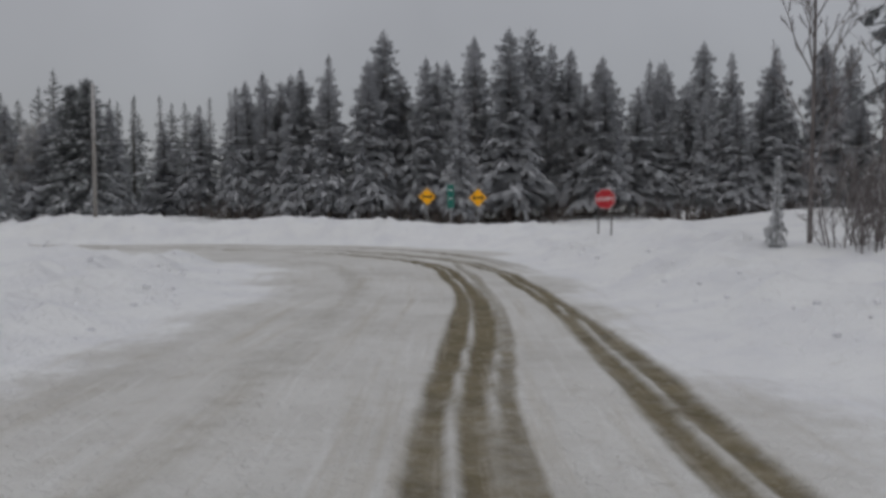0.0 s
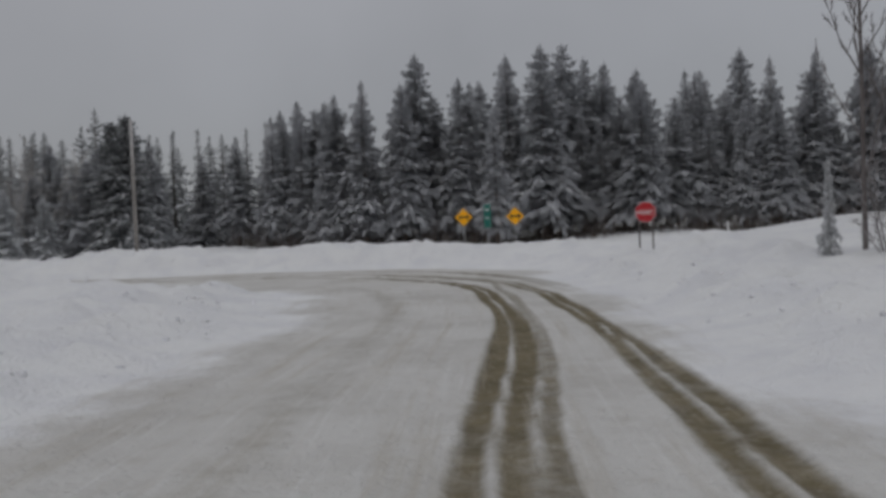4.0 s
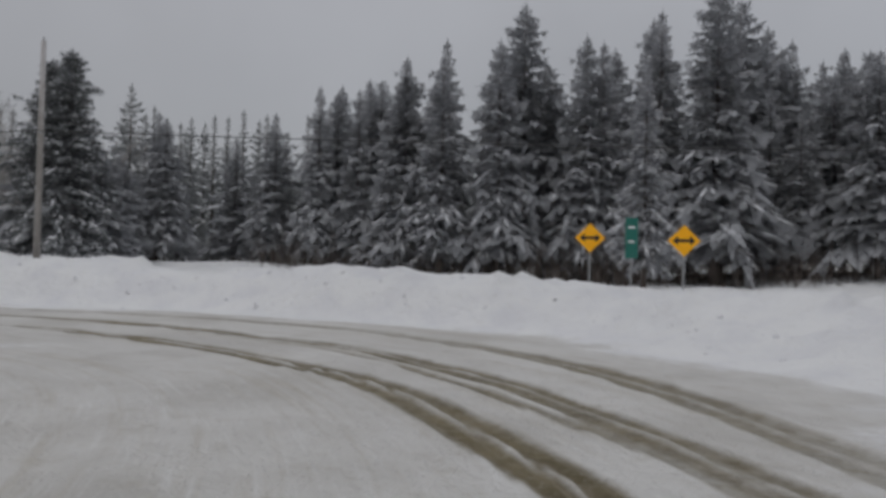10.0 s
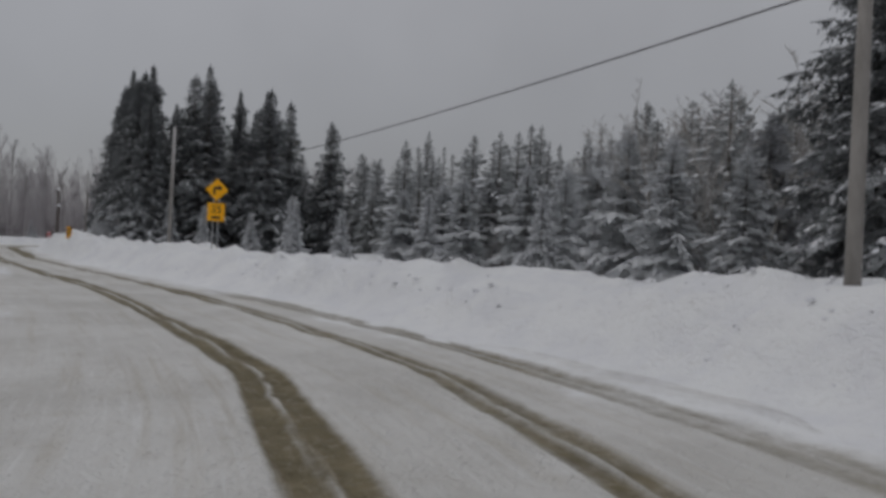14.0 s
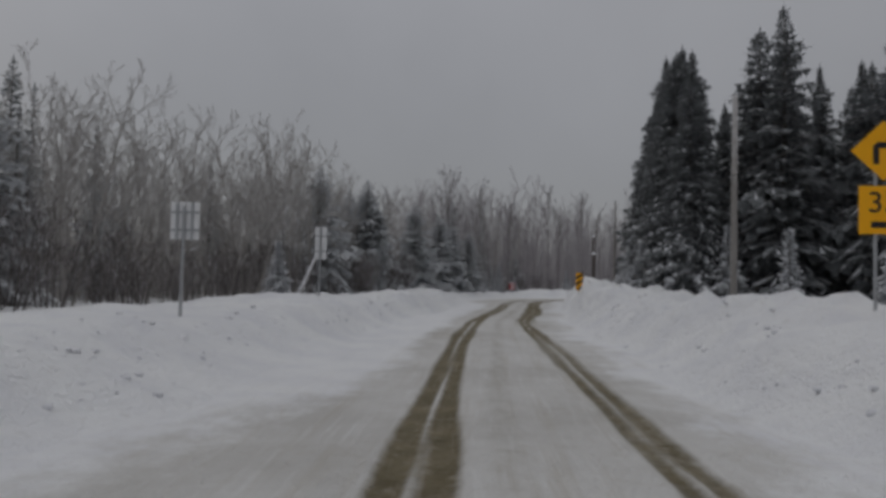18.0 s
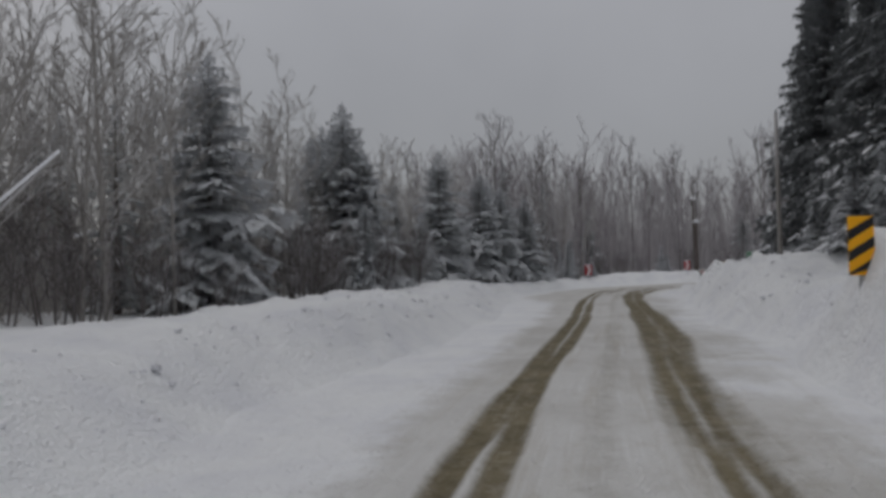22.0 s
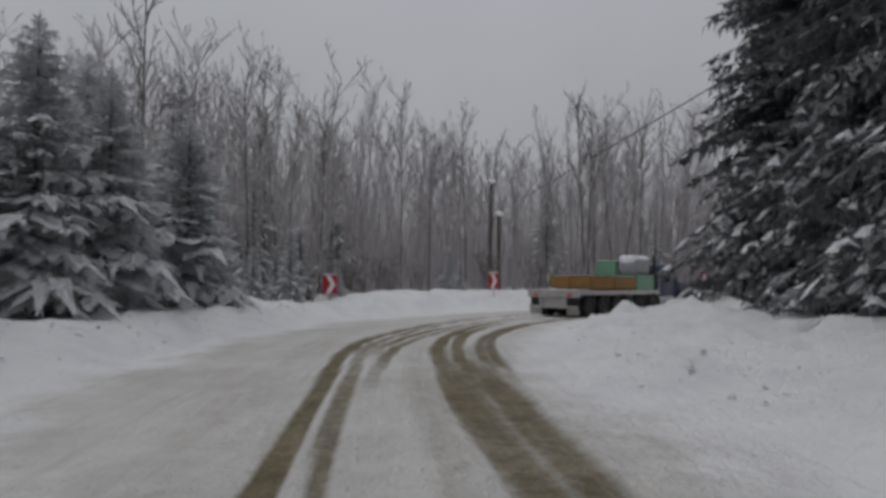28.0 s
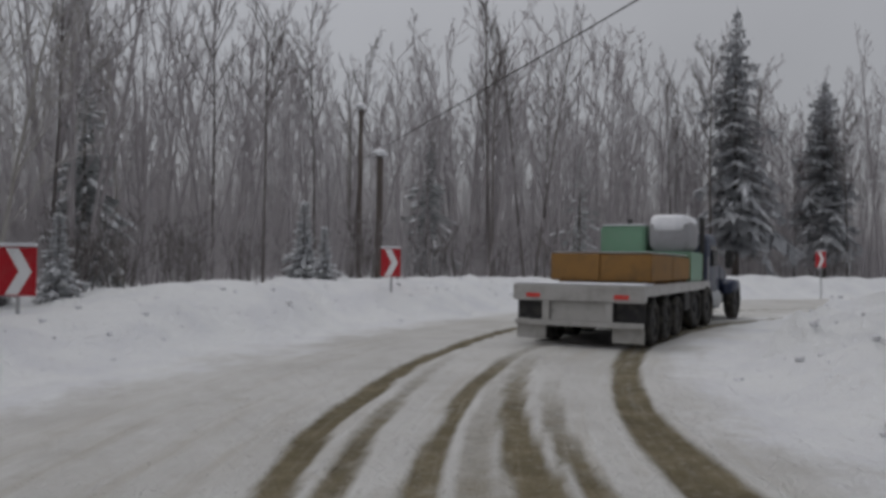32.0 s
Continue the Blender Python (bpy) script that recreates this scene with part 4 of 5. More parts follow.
# dark wood on the outer side of the straight
for x, y, z in ((-87.7, 34.3, 16.2), (-97.3, 38.4, 16.5), (-92.4, 46.9, 17.7), (-91.2, 44, 17.1)):
    grow_at("near", x, y, z - 1.2, 0.9, 2 if x < -94 else None)
for x, y, z in ((-73, 34.8, 11.5), (-76.5, 34.2, 13.2), (-80, 34.6, 14.5), (-83.5, 34.2, 14.2), (-86.5, 33.8, 15.5), (-97.5, 33.4, 16.0), (-100.6, 33.2, 15.5), (-105.3, 33.4, 18.0), (-90, 35.6, 17.0), (-94.5, 35.4, 17.0)):
    grow_at("near", x, y, z, 0.95, 2 if x < -94 else None)
wood_strip("spruce", [(-106, 37), (-96, 37.5), (-86, 37), (-76, 38), (-70, 42)], 10, 3.6, 11.5, 15.5)
for x, y, z in ((-74, 32.6, 2.6), (-78, 32.0, 2.6), (-81.5, 31.8, 2.4), (-88, 31.4, 2.6), (-98.6, 30.6, 2.2)):
    grow_at("young", x, y, z, 1.3)
grow_at("near", -113.6, 35.0, 16.8, 1.15, 2)
grow_at("near", -110.4, 39.5, 15.0, 1.0, 2)
grow_at("near", -106.0, 38.0, 13.0, 0.9, 2)
# mixed wood on the inner side of the straight
wood_strip("bare", [(-38, 18.5), (-46, 17.2), (-56, 15.6)], 8, 2.2, 4.5, 7.0, 1.2)
wood_strip("bare", [(-58, 14.6), (-66, 13.8), (-74, 12.8), (-82, 12.0)], 6, 2.2, 6.5, 9.2, 1.15)
wood_strip("bare", [(-57, 15.6), (-64, 15.4), (-70, 14.6), (-80, 13.4), (-90, 12.0), (-102, 12.0), (-114, 13.4)], 8, 2.2, 6.0, 9.0, 1.1)
wood_strip("mid", [(-78, 13.8), (-90, 12.6), (-102, 12.6), (-116, 13.4)], 3, 3.0, 5.5, 9.0, 1.1, 0.4)
wood_strip("mid", [(-40, 15.6), (-46, 14.9), (-52, 14.2)], 3, 2.9, 5.0, 7.0, 1.15)
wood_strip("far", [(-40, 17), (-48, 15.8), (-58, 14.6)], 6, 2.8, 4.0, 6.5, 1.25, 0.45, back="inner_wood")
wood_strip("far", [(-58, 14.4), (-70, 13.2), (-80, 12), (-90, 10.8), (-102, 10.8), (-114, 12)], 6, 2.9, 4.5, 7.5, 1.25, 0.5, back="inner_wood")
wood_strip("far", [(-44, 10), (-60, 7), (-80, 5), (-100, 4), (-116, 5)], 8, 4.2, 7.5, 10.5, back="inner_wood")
for x, y, z in ((-88.7, 11.9, 8.6), (-86.8, 11.4, 7.8), (-101, 9, 8.0), (-106, 10, 9)):
    grow_at("mid", x, y, z - 0.8, 0.9)
for x, y, z in ((-118.6, 16.4, 3.0), (-119.4, 15.6, 2.4), (-62.5, 18.4, 2.3), (-125, 15.4, 3.6), (-117.5, 15.2, 2.2), (-131.5, 22.6, 2.6), (-130.6, 23.2, 1.7), (-124, 17.4, 1.8)):
    grow_at("young", x, y, z, 1.1)
wood_strip("mid", [(-86, 16.0), (-94, 15.2), (-104, 15.0), (-116, 15.2)], 2.6, 2.6, 3.5, 6.8, 1.2, 0.35)
for k in range(46):
    s = k / 69
    grow_at("brush", -42 - 76 * s + plant.uniform(-1, 1), 18.0 - 3.6 * math.sin(min(1, s * 1.15) * 2.2) + plant.uniform(-1.2, 0.8), plant.uniform(1.4, 3.0))
# wood round the outside of the bend
for x, y, z, k in ((-122.9, 16.2, 8.8, 1), (-124.4, 15.2, 10.0, 0), (-123.6, 14.0, 9.4, 3), (-136, 16.4, 11.0, 2)):
    grow_at("bare", x, y, z, 1.0, k)
for x, y, z, k in ((-77.3, 10.2, 11.5, 3), (-77.8, 10.6, 11.0, 1), (-72.3, 11.6, 9.0, 2), (-74.2, 14.4, 8.5, 0)):
    grow_at("bare", x, y, z, 1.0, k)
wood_strip("farbare", [(-116, 12.5), (-123, 14.5), (-130, 18), (-136, 24), (-142, 32), (-147, 42), (-150, 54), (-152, 70)], 16, 2.3, 9.5, 14.0, 0.9, 0.36)
wood_strip("stem", [(-117, 12.0), (-124, 14.0), (-131, 17.6), (-137.5, 23.6), (-143.5, 32), (-148.5, 42), (-151.5, 54), (-153, 70)], 9, 4.4, 10.5, 16.5, 0.95, 0.15)
wood_strip("farbare", [(-134, 8), (-150, 16), (-162, 32), (-168, 50), (-170, 75)], 14, 4.2, 13, 17, back="hardwood_backdrop")
for x, y, z, k in ((-151.1, 50.2, 17.6, 3), (-154.5, 59.3, 14.4, 1), (-160, 63, 14, 1)):
    grow_at("wood", x, y, z, 0.9, k)
wood_strip("farbare", [(-147, 34), (-151, 46), (-152, 58), (-150, 70), (-147, 84), (-144, 98)], 9, 3.2, 14, 18, 1.0)
for x, y, z in ((-121, 10.5, 9.5), (-124.5, 9.5, 11), (-127, 12.5, 8.5), (-131, 12, 10.5), (-118, 9.5, 9), (-134, 15.5, 7), (-150, 30, 8), (-147, 38, 7)):
    grow_at("far", x, y, z, 1.1)
grow_at("farbare", -147.2, 23.4, 12.0, 1.0, 1)
grow_at("farbare", -157.1, 34.9, 16.2, 1.0, 0)
for x, y, z, k in ((-93, 100, 23, 2), (-87.5, 103, 24, 0), (-83, 105, 22, 1), (-98, 101, 20, 0)):
    grow_at("stem", x, y, z, 1.6, k)
for k in range(26):
    s = k / 25
    grow_at("brush", -124 - 24 * s + plant.uniform(-1, 1), 16.5 + 40 * s * s + plant.uniform(-1, 1), plant.uniform(1.2, 2.4))
def thicket(label, line, depth, count, low, high, mat, seed):
    """Countless thin stems and twigs that close a wood at its foot."""
    rng = random.Random(seed)
    c = spline(line, 1.0)
    d = np.gradient(c, axis=0)
    d /= np.linalg.norm(d, axis=1)[:, None]
    s = Soup()
    for _ in range(count):
        i, off = rng.randrange(len(c)), rng.uniform(0, depth)
        x, y = c[i, 0] - d[i, 1] * off + rng.uniform(-0.6, 0.6), c[i, 1] + d[i, 0] * off + rng.uniform(-0.6, 0.6)
        tall = rng.uniform(low, high) * rng.uniform(0.55, 1.0)
        a = Vector((x, y, 0.2))
        b = a + Vector((rng.uniform(-0.12, 0.12) * tall, rng.uniform(-0.12, 0.12) * tall, tall))
        w = rng.uniform(0, math.pi)
        side = Vector((math.cos(w), math.sin(w), 0)) * (0.012 + 0.0026 * tall) * rng.uniform(0.6, 1.4)
        s.quad(a - side, a + side, b + side * 0.15, b - side * 0.15)
        for _ in range(4):
            p = a.lerp(b, rng.uniform(0.25, 0.9))
            w = rng.uniform(0, 2 * math.pi)
            q = p + Vector((math.cos(w), math.sin(w), rng.uniform(0.4, 1.4))) * tall * rng.uniform(0.08, 0.2)
            s.tri(p - UP * 0.02, p + UP * 0.02 + side * 0.4, q)
    ob = s.ob("undergrowth", mat, None)
    tagged(ob, label, "undergrowth", kind="stuff")


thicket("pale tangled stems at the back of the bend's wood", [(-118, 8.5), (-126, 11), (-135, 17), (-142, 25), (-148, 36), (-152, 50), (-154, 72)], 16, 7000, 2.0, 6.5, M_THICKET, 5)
thicket("tall thin stems in the bend's wood, paled for haze", [(-128, 9), (-140, 15), (-148, 24), (-154, 36), (-158, 52), (-160, 75)], 16, 3600, 8.0, 14.0, M_THICKET, 6)
thicket("brown tangled stems under the leafless roadside trees", [(-40, 16.4), (-56, 14.6), (-70, 13.4), (-84, 11.8), (-100, 11.0), (-114, 12.2)], 7, 6500, 1.4, 5.0, M_THICKET_BROWN, 7)
thicket("grey tangled stems in the wood beyond the straight", [(-110, 44), (-92, 50), (-70, 52), (-50, 52), (-36, 53)], 8, 3500, 1.5, 5.0, M_THICKET, 8)
thicket("dark bare stems under the front of the spruce wood", [(-20, 60), (-8, 57.5), (4, 56), (18, 56.5), (36, 57.5)], 9, 6500, 1.2, 3.4, M_BARK, 9)
# haze of the deep wood, painted as a pale stem colour
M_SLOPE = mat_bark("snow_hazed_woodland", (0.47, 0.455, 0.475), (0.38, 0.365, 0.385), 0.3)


thicket("stems of the deep wood beyond the bend, coloured as if hazed", [(-135, -2), (-156, 6), (-170, 20), (-178, 40), (-181, 66), (-178, 92)], 12, 4200, 7.0, 11.0, M_SLOPE, 15)
BACK_LABEL = {"spruce_wood": "deep rows of dark spruces behind the front of the wood", "far_wood": "distant spruces beyond the open snow, haze put in their colour",
              "inner_wood": "tangled snowy, haze-paled evergreens behind the leafless roadside trees", "hardwood_backdrop": "leafless wood beyond the bend, bark paled for haze"}
for name, planted in BACK.items():
    root = thing(name, (0, 0, 0), 0, label=BACK_LABEL[name], category="woodland", kind="stuff")
    for k in range(len(planted[0][0].children)):
        vs, fs, base, mat, kid = [], [], 0, None, ""
        for src, m in planted:
            c = src.children[k]
            kid, mat = c.name.split(".")[0], c.data.materials[0]
            me = c.data
            co = np.empty(len(me.vertices) * 3, np.float32)
            me.vertices.foreach_get("co", co)
            a = np.array(m)
            vs.append(co.reshape(-1, 3) @ a[:3, :3].T + a[:3, 3])
            fs += [tuple(base + i for i in p.vertices) for p in me.polygons]
            base += len(me.vertices)
        me = bpy.data.meshes.new(kid)
        me.from_pydata(np.concatenate(vs).tolist(), [], fs)
        me.update()
        tagged(finish(kid, me, mat, root), kind="stuff")
for group in TREES.values():
    for src in group:
        for o in (*src.children_recursive, src):
            bpy.data.objects.remove(o)


# ---- road signs ----
def diamond(h):
    return [(0, -h), (h, 0), (0, h), (-h, 0)]


def octagon(r):
    return [(r * math.cos(math.pi / 8 + k * math.pi / 4), r * math.sin(math.pi / 8 + k * math.pi / 4)) for k in range(8)]


def rect(x0, x1, z0, z1):
    return [(x0, z0), (x1, z0), (x1, z1), (x0, z1)]


def round_post(root, x, z0, z1, mat=M_STEEL, r=0.03):
    return part("post", tube(bmesh.new(), (x, 0.035, z0), (x, 0.035, z1), r, r, 8), mat, root)


def stop_sign(x, y, z, turn):
    """Stop sign on two posts; z is the middle of the board above the ground sheet."""
    g = ground_z(x, y)
    root = thing("stop_sign", (x, y, g), turn, label="red octagonal stop sign on two dark posts standing in the snow", category="road sign")
    c = z - g
    round_post(root, -0.24, -0.5, c - 0.2, M_DARKSTEEL)
    round_post(root, 0.24, -0.6, c - 0.2, M_DARKSTEEL)
    part("border", plate(bmesh.new(), [(a, b + c) for a, b in octagon(0.402)], 0.0, -0.006), M_WHITE, root, "white border")
    part("board", plate(bmesh.new(), [(a, b + c) for a, b in octagon(0.385)], -0.0065, -0.011), M_RED, root, "red board")
    words("lettering", "ARRÊT", 0.225, M_WHITE, root, 0, -0.014, c - 0.02)
    return root


def arrow_sign(x, y, z, turn):
    g = ground_z(x, y)
    root = thing("double_arrow_sign", (x, y, g), turn, label="yellow diamond sign with a black double-headed arrow", category="road sign", group="double arrow signs")
    c = z - g
    round_post(root, 0, -0.5, c + 0.3)
    part("board", plate(bmesh.new(), [(a, b + c) for a, b in diamond(0.53)], 0.0, -0.006), M_YELLOW, root)
    bar = [(-0.36, 0), (-0.19, -0.16), (-0.19, -0.05), (0.19, -0.05), (0.19, -0.16), (0.36, 0), (0.19, 0.16), (0.19, 0.05), (-0.19, 0.05), (-0.19, 0.16)]
    part("arrow", plate(bmesh.new(), [(a, b + c) for a, b in bar], -0.0065, -0.010), M_BLACK, root, "black double arrow")
    return root


def curve_sign(x, y, z, turn):
    g = ground_z(x, y)
    root = thing("curve_warning_sign", (x, y, g), turn, label="yellow diamond curve sign above a yellow 35 speed tab", category="road sign")
    c = z - g
    round_post(root, -0.12, -0.5, c + 0.3)
    round_post(root, 0.12, -0.5, c + 0.2)
    part("board", plate(bmesh.new(), [(a, b + c) for a, b in diamond(0.53)], 0.0, -0.006), M_YELLOW, root)
    bend = [(-0.17, -0.24), (-0.07, -0.24), (-0.07, 0.04), (0.06, 0.04), (0.06, -0.03), (0.25, 0.10), (0.06, 0.23), (0.06, 0.15), (-0.10, 0.15), (-0.17, 0.08)]
    part("arrow", plate(bmesh.new(), [(a, b + c) for a, b in bend], -0.0065, -0.010), M_BLACK, root, "black right-turn arrow")
    tab = part("speed_tab", plate(bmesh.new(), rect(-0.40, 0.40, c - 1.47, c - 0.62), 0.0, -0.006), M_YELLOW, root, "yellow speed tab")
    words("number", "35", 0.52, M_BLACK, tab, 0, -0.010, c - 0.93)
    part("small_lettering", plate(bmesh.new(), rect(-0.2, 0.2, c - 1.36, c - 1.25), -0.0065, -0.010), M_BLACK, tab, "black bar of small lettering")
    return root


def hazard_marker(x, y, z0, turn):
    g = ground_z(x, y)
    root = thing("hazard_marker", (x, y, g), turn, label="yellow and black striped hazard marker in the snowbank", category="road sign")
    b = z0 - g
    round_post(root, 0, -0.4, b + 0.6)
    part("board", plate(bmesh.new(), rect(-0.155, 0.155, b, b + 0.76), 0.0, -0.006), M_YELLOW, root)
    for k in range(3):
        lo = b - 0.10 + 0.27 * k
        band = [(-0.155, lo), (0.155, lo + 0.20), (0.155, lo + 0.33), (-0.155, lo + 0.13)]
        band = [(a, min(max(q, b), b + 0.76)) for a, q in band]
        part("stripe", plate(bmesh.new(), band, -0.0065, -0.010), M_BLACK, root, "black slanted stripe")
    return root


def board_sign(x, y, z0, z1, width, boards, turn, label):
    """Pale boards seen from behind, with their battens and posts."""
    g = ground_z(x, y)
    root = thing("road_sign_back", (x, y, g), turn, label=label, category="road sign")
    for k in range(boards):
        x0 = -width / 2 + k * width / boards + 0.015
        x1 = x0 + width / boards - 0.03
        b = part("board", plate(bmesh.new(), rect(x0, x1, z0 - g, z1 - g), 0.0, 0.008), M_WHITE, root)
        part("batten", box(bmesh.new(), (x0 + x1) / 2 - 0.025, (x0 + x1) / 2 + 0.025, -0.04, -0.002, z0 - g - 0.02, z1 - g), M_STEEL, b)
        for q in (0.25, 0.72):
            part("batten", box(bmesh.new(), x0, x1, -0.022, -0.002, (z0 + (z1 - z0) * q) - g - 0.02, (z0 + (z1 - z0) * q) - g + 0.02), M_STEEL, b)
    part("post", tube(bmesh.new(), (0, -0.06, -0.5), (0, -0.06, z1 - g - 0.1), 0.035, 0.035, 8), M_STEEL, root)
    return root


def guide_sign(x, y, turn):
    """Narrow green board behind the arrow signs."""
    g = ground_z(x, y)
    root = thing("green_guide_sign", (x, y, g), turn, label="tall narrow green road sign on a thin post", category="road sign")
    round_post(root, 0, -0.5, 3.2 - g)
    part("board", plate(bmesh.new(), rect(-0.22, 0.22, 1.85 - g, 3.3 - g), 0.0, -0.006), M_GREEN_SIGN, root)
    part("small_lettering", plate(bmesh.new(), rect(-0.12, 0.12, 2.92 - g, 2.99 - g), -0.0065, -0.010), M_WHITE, root, "pale bar of lettering")
    part("small_lettering", plate(bmesh.new(), rect(-0.12, 0.12, 2.42 - g, 2.48 - g), -0.0065, -0.010), M_WHITE, root, "pale bar of lettering")
    return root


def chevron(x, y, z, turn):
    g = ground_z(x, y)
    root = thing("chevron_sign", (x, y, g), turn, label="red and white chevron board on the outside of the bend", category="road sign", group="chevrons round the bend")
    c = z - g
    part("post", tube(bmesh.new(), (0, 0.04, -0.5), (0, 0.04, c + 0.25), 0.03, 0.03, 8), M_STEEL, root)
    part("board", plate(bmesh.new(), rect(-0.33, 0.33, c - 0.40, c + 0.40), 0.0, -0.006), M_RED, root)
    v = [(-0.20, c - 0.38), (0.02, c - 0.38), (0.25, c), (0.02, c + 0.38), (-0.20, c + 0.38), (0.03, c)]
    part("arrow", plate(bmesh.new(), v, -0.0065, -0.010), M_WHITE, root, "white chevron")
    part("snow_cap", box(bmesh.new(), -0.32, 0.32, -0.05, 0.06, c + 0.405, c + 0.47, 0.02), M_SNOW, root, "strip of snow on the top edge")
    return root


def marker_post(x, y, tall, turn=0.0):
    g = ground_z(x, y)
    root = thing("marker_post", (x, y, g), turn, label="short pale marker post standing in the snowbank", category="post", group="marker posts")
    part("stake", box(bmesh.new(), -0.05, 0.05, -0.02, 0.02, -0.3, tall, 0.01), M_WHITE, root)
    part("snow_cap", box(bmesh.new(), -0.06, 0.06, -0.04, 0.04, tall + 0.002, tall + 0.07, 0.02), M_SNOW, root, "cap of snow")
    return root


stop_sign(6.15, 29.1, 2.05, -8)
arrow_sign(-0.9, 47.4, 2.55, 3)
arrow_sign(2.15, 45.9, 2.45, 0)
guide_sign(0.55, 47.6, 0)
curve_sign(-48.9, 37.0, 4.0, 93)
hazard_marker(-68.3, 30.0, 1.32, 98)
board_sign(-47.7, 23.9, 2.25, 3.02, 0.64, 2, 100, "pair of pale sign boards seen from behind")
board_sign(-58.6, 22.0, 2.2, 3.32, 0.45, 1, 100, "tall narrow sign board seen from behind")
chevron(-120.5, 17.7, 1.27, 75)
chevron(-128.8, 25.0, 1.5, 50)
chevron(-136.6, 38.5, 1.85, 20)
chevron(-140.3, 48.0, 1.95, 5)
marker_post(-93.2, 27.6, 0.55)
marker_post(-68.0, 32.6, 0.55)
marker_post(10.5, 33.5, 0.45)


# ---- power line ----
def utility_pole(x, y, top, turn, drop, thick):
    g = ground_z(x, y)
    root = thing("utility_pole", (x, y, g), turn, label="weathered grey wooden utility pole behind the snowbank", category="utility pole", group="utility poles along the road")
    t = top - g
    part("shaft", tube(bmesh.new(), (0, 0, -1), (0, 0, t), 0.155 * thick, 0.105 * thick, 12), M_POLE, root, smooth=True)
    part("insulator", tube(bmesh.new(), (0, 0, t), (0, 0, t + 0.14), 0.045, 0.03, 8), M_STEEL, root, "grey insulator")
    part("bracket", tube(bmesh.new(), (0.08, -0.1, t - drop - 0.05), (0.08, -0.24, t - drop), 0.03, 0.03, 6), M_STEEL, root)
    return root


POLES = [(48, 49.5, 9.2, 8, 3.2, 1.0), (-18.72, 41.8, 8.5, 8, 3.0, 0.78), (-65.3, 36.1, 9.0, 8, 3.2, 0.9), (-91.2, 30.4, 7.6, 12, 1.8, 0.7), (-150, 25.5, 9.9, 30, 3.2, 0.9)]
for pole in POLES:
    utility_pole(*pole)


def cable(a, b, sag, r=0.016):
    n, k = 22, 5
    a, b = Vector(a), Vector(b)
    side = (b - a).cross(UP).normalized()
    verts = []
    for j in range(n + 1):
        p = a.lerp(b, j / n) - UP * (4 * sag * (j / n) * (1 - j / n))
        verts += [p + r * (math.cos(2 * math.pi * q / k) * side + math.sin(2 * math.pi * q / k) * UP) for q in range(k)]
    faces = [(j * k + q, j * k + (q + 1) % k, (j + 1) * k + (q + 1) % k, (j + 1) * k + q) for j in range(n) for q in range(k)]
    ob = raw("power_cable", verts, faces, M_WIRE)
    tagged(ob, "thin black cable strung between utility poles", "cable", "cables of the power line")


for (x0, y0, t0, _, d0, _), (x1, y1, t1, _, d1, _) in zip(POLES[:-1], POLES[1:]):
    cable((x0 + 0.08, y0 - 0.24, t0 - d0), (x1 + 0.08, y1 - 0.24, t1 - d1), 0.15 if x1 < -140 else 0.5)


# ---- leaning trunk, stake, snowy boughs and snapped stems in the wood ----
def fallen_trunk(a, b, r):
    root = thing("fallen_trunk", a, 0, label="leaning bare stem or bough with a line of snow along it", category="dead tree")
    d = Vector(b) - Vector(a)
    part("stem", tube(bmesh.new(), (0, 0, -0.3), d, r, r * 0.5, 8), M_BARE, root)
    side = Vector((-d.y, d.x, 0)).normalized() * r * 0.8
    verts, faces = [], []
    for k in range(13):
        p, low = d * (k / 12), r * (0.75 - 0.15 * k / 12)
        verts += [p + side + UP * low, p + UP * (r + 0.03), p - side + UP * low]
    for k in range(12):
        faces += [(3 * k, 3 * k + 3, 3 * k + 4, 3 * k + 1), (3 * k + 1, 3 * k + 4, 3 * k + 5, 3 * k + 2)]
    raw("snow_line", verts, faces, M_SNOW, root, "snow lying along the wood")


for a, b, r in (((-62.85, 19.1, 1.0), (-66.3, 18.72, 3.45), 0.045), ((-88.4, 9.6, 0.7), (-88.7, 9.1, 1.9), 0.03)):
    fallen_trunk((a[0], a[1], ground_z(a[0], a[1])), b, r)
# snowy boughs of the tall clump, built as separate leaning pieces
for a, b, r in (((-77.2, 10.9, 1.3), (-77.9, 12.8, 3.1), 0.045), ((-77.4, 11.7, 4.6), (-78.1, 13.6, 5.6), 0.04), ((-77.4, 11.4, 1.9), (-78.2, 13.8, 2.1), 0.03)):
    fallen_trunk(a, b, r)


def snag(x, y, tall, r):
    g = ground_z(x, y)
    root = thing("snapped_trunk", (x, y, g), 0, label="snapped grey trunk with a round cap of snow", category="dead tree", group="snapped trunks at the bend")
    part("stem", tube(bmesh.new(), (0, 0, -0.4), (0.1, 0, tall), r, r * 0.8, 9), M_BARK, root)
    s = Soup()
    s.blob(Vector((0.1, 0, tall + 0.1)), r * 2.3, r * 2.3, 0.24, random.Random(int(-x)), 9)
    s.ob("snow_cap", M_SNOW, root, "round cap of snow", True)


snag(-136.7, 25.6, 4.9, 0.15)
snag(-140.5, 25.2, 7.6, 0.12)


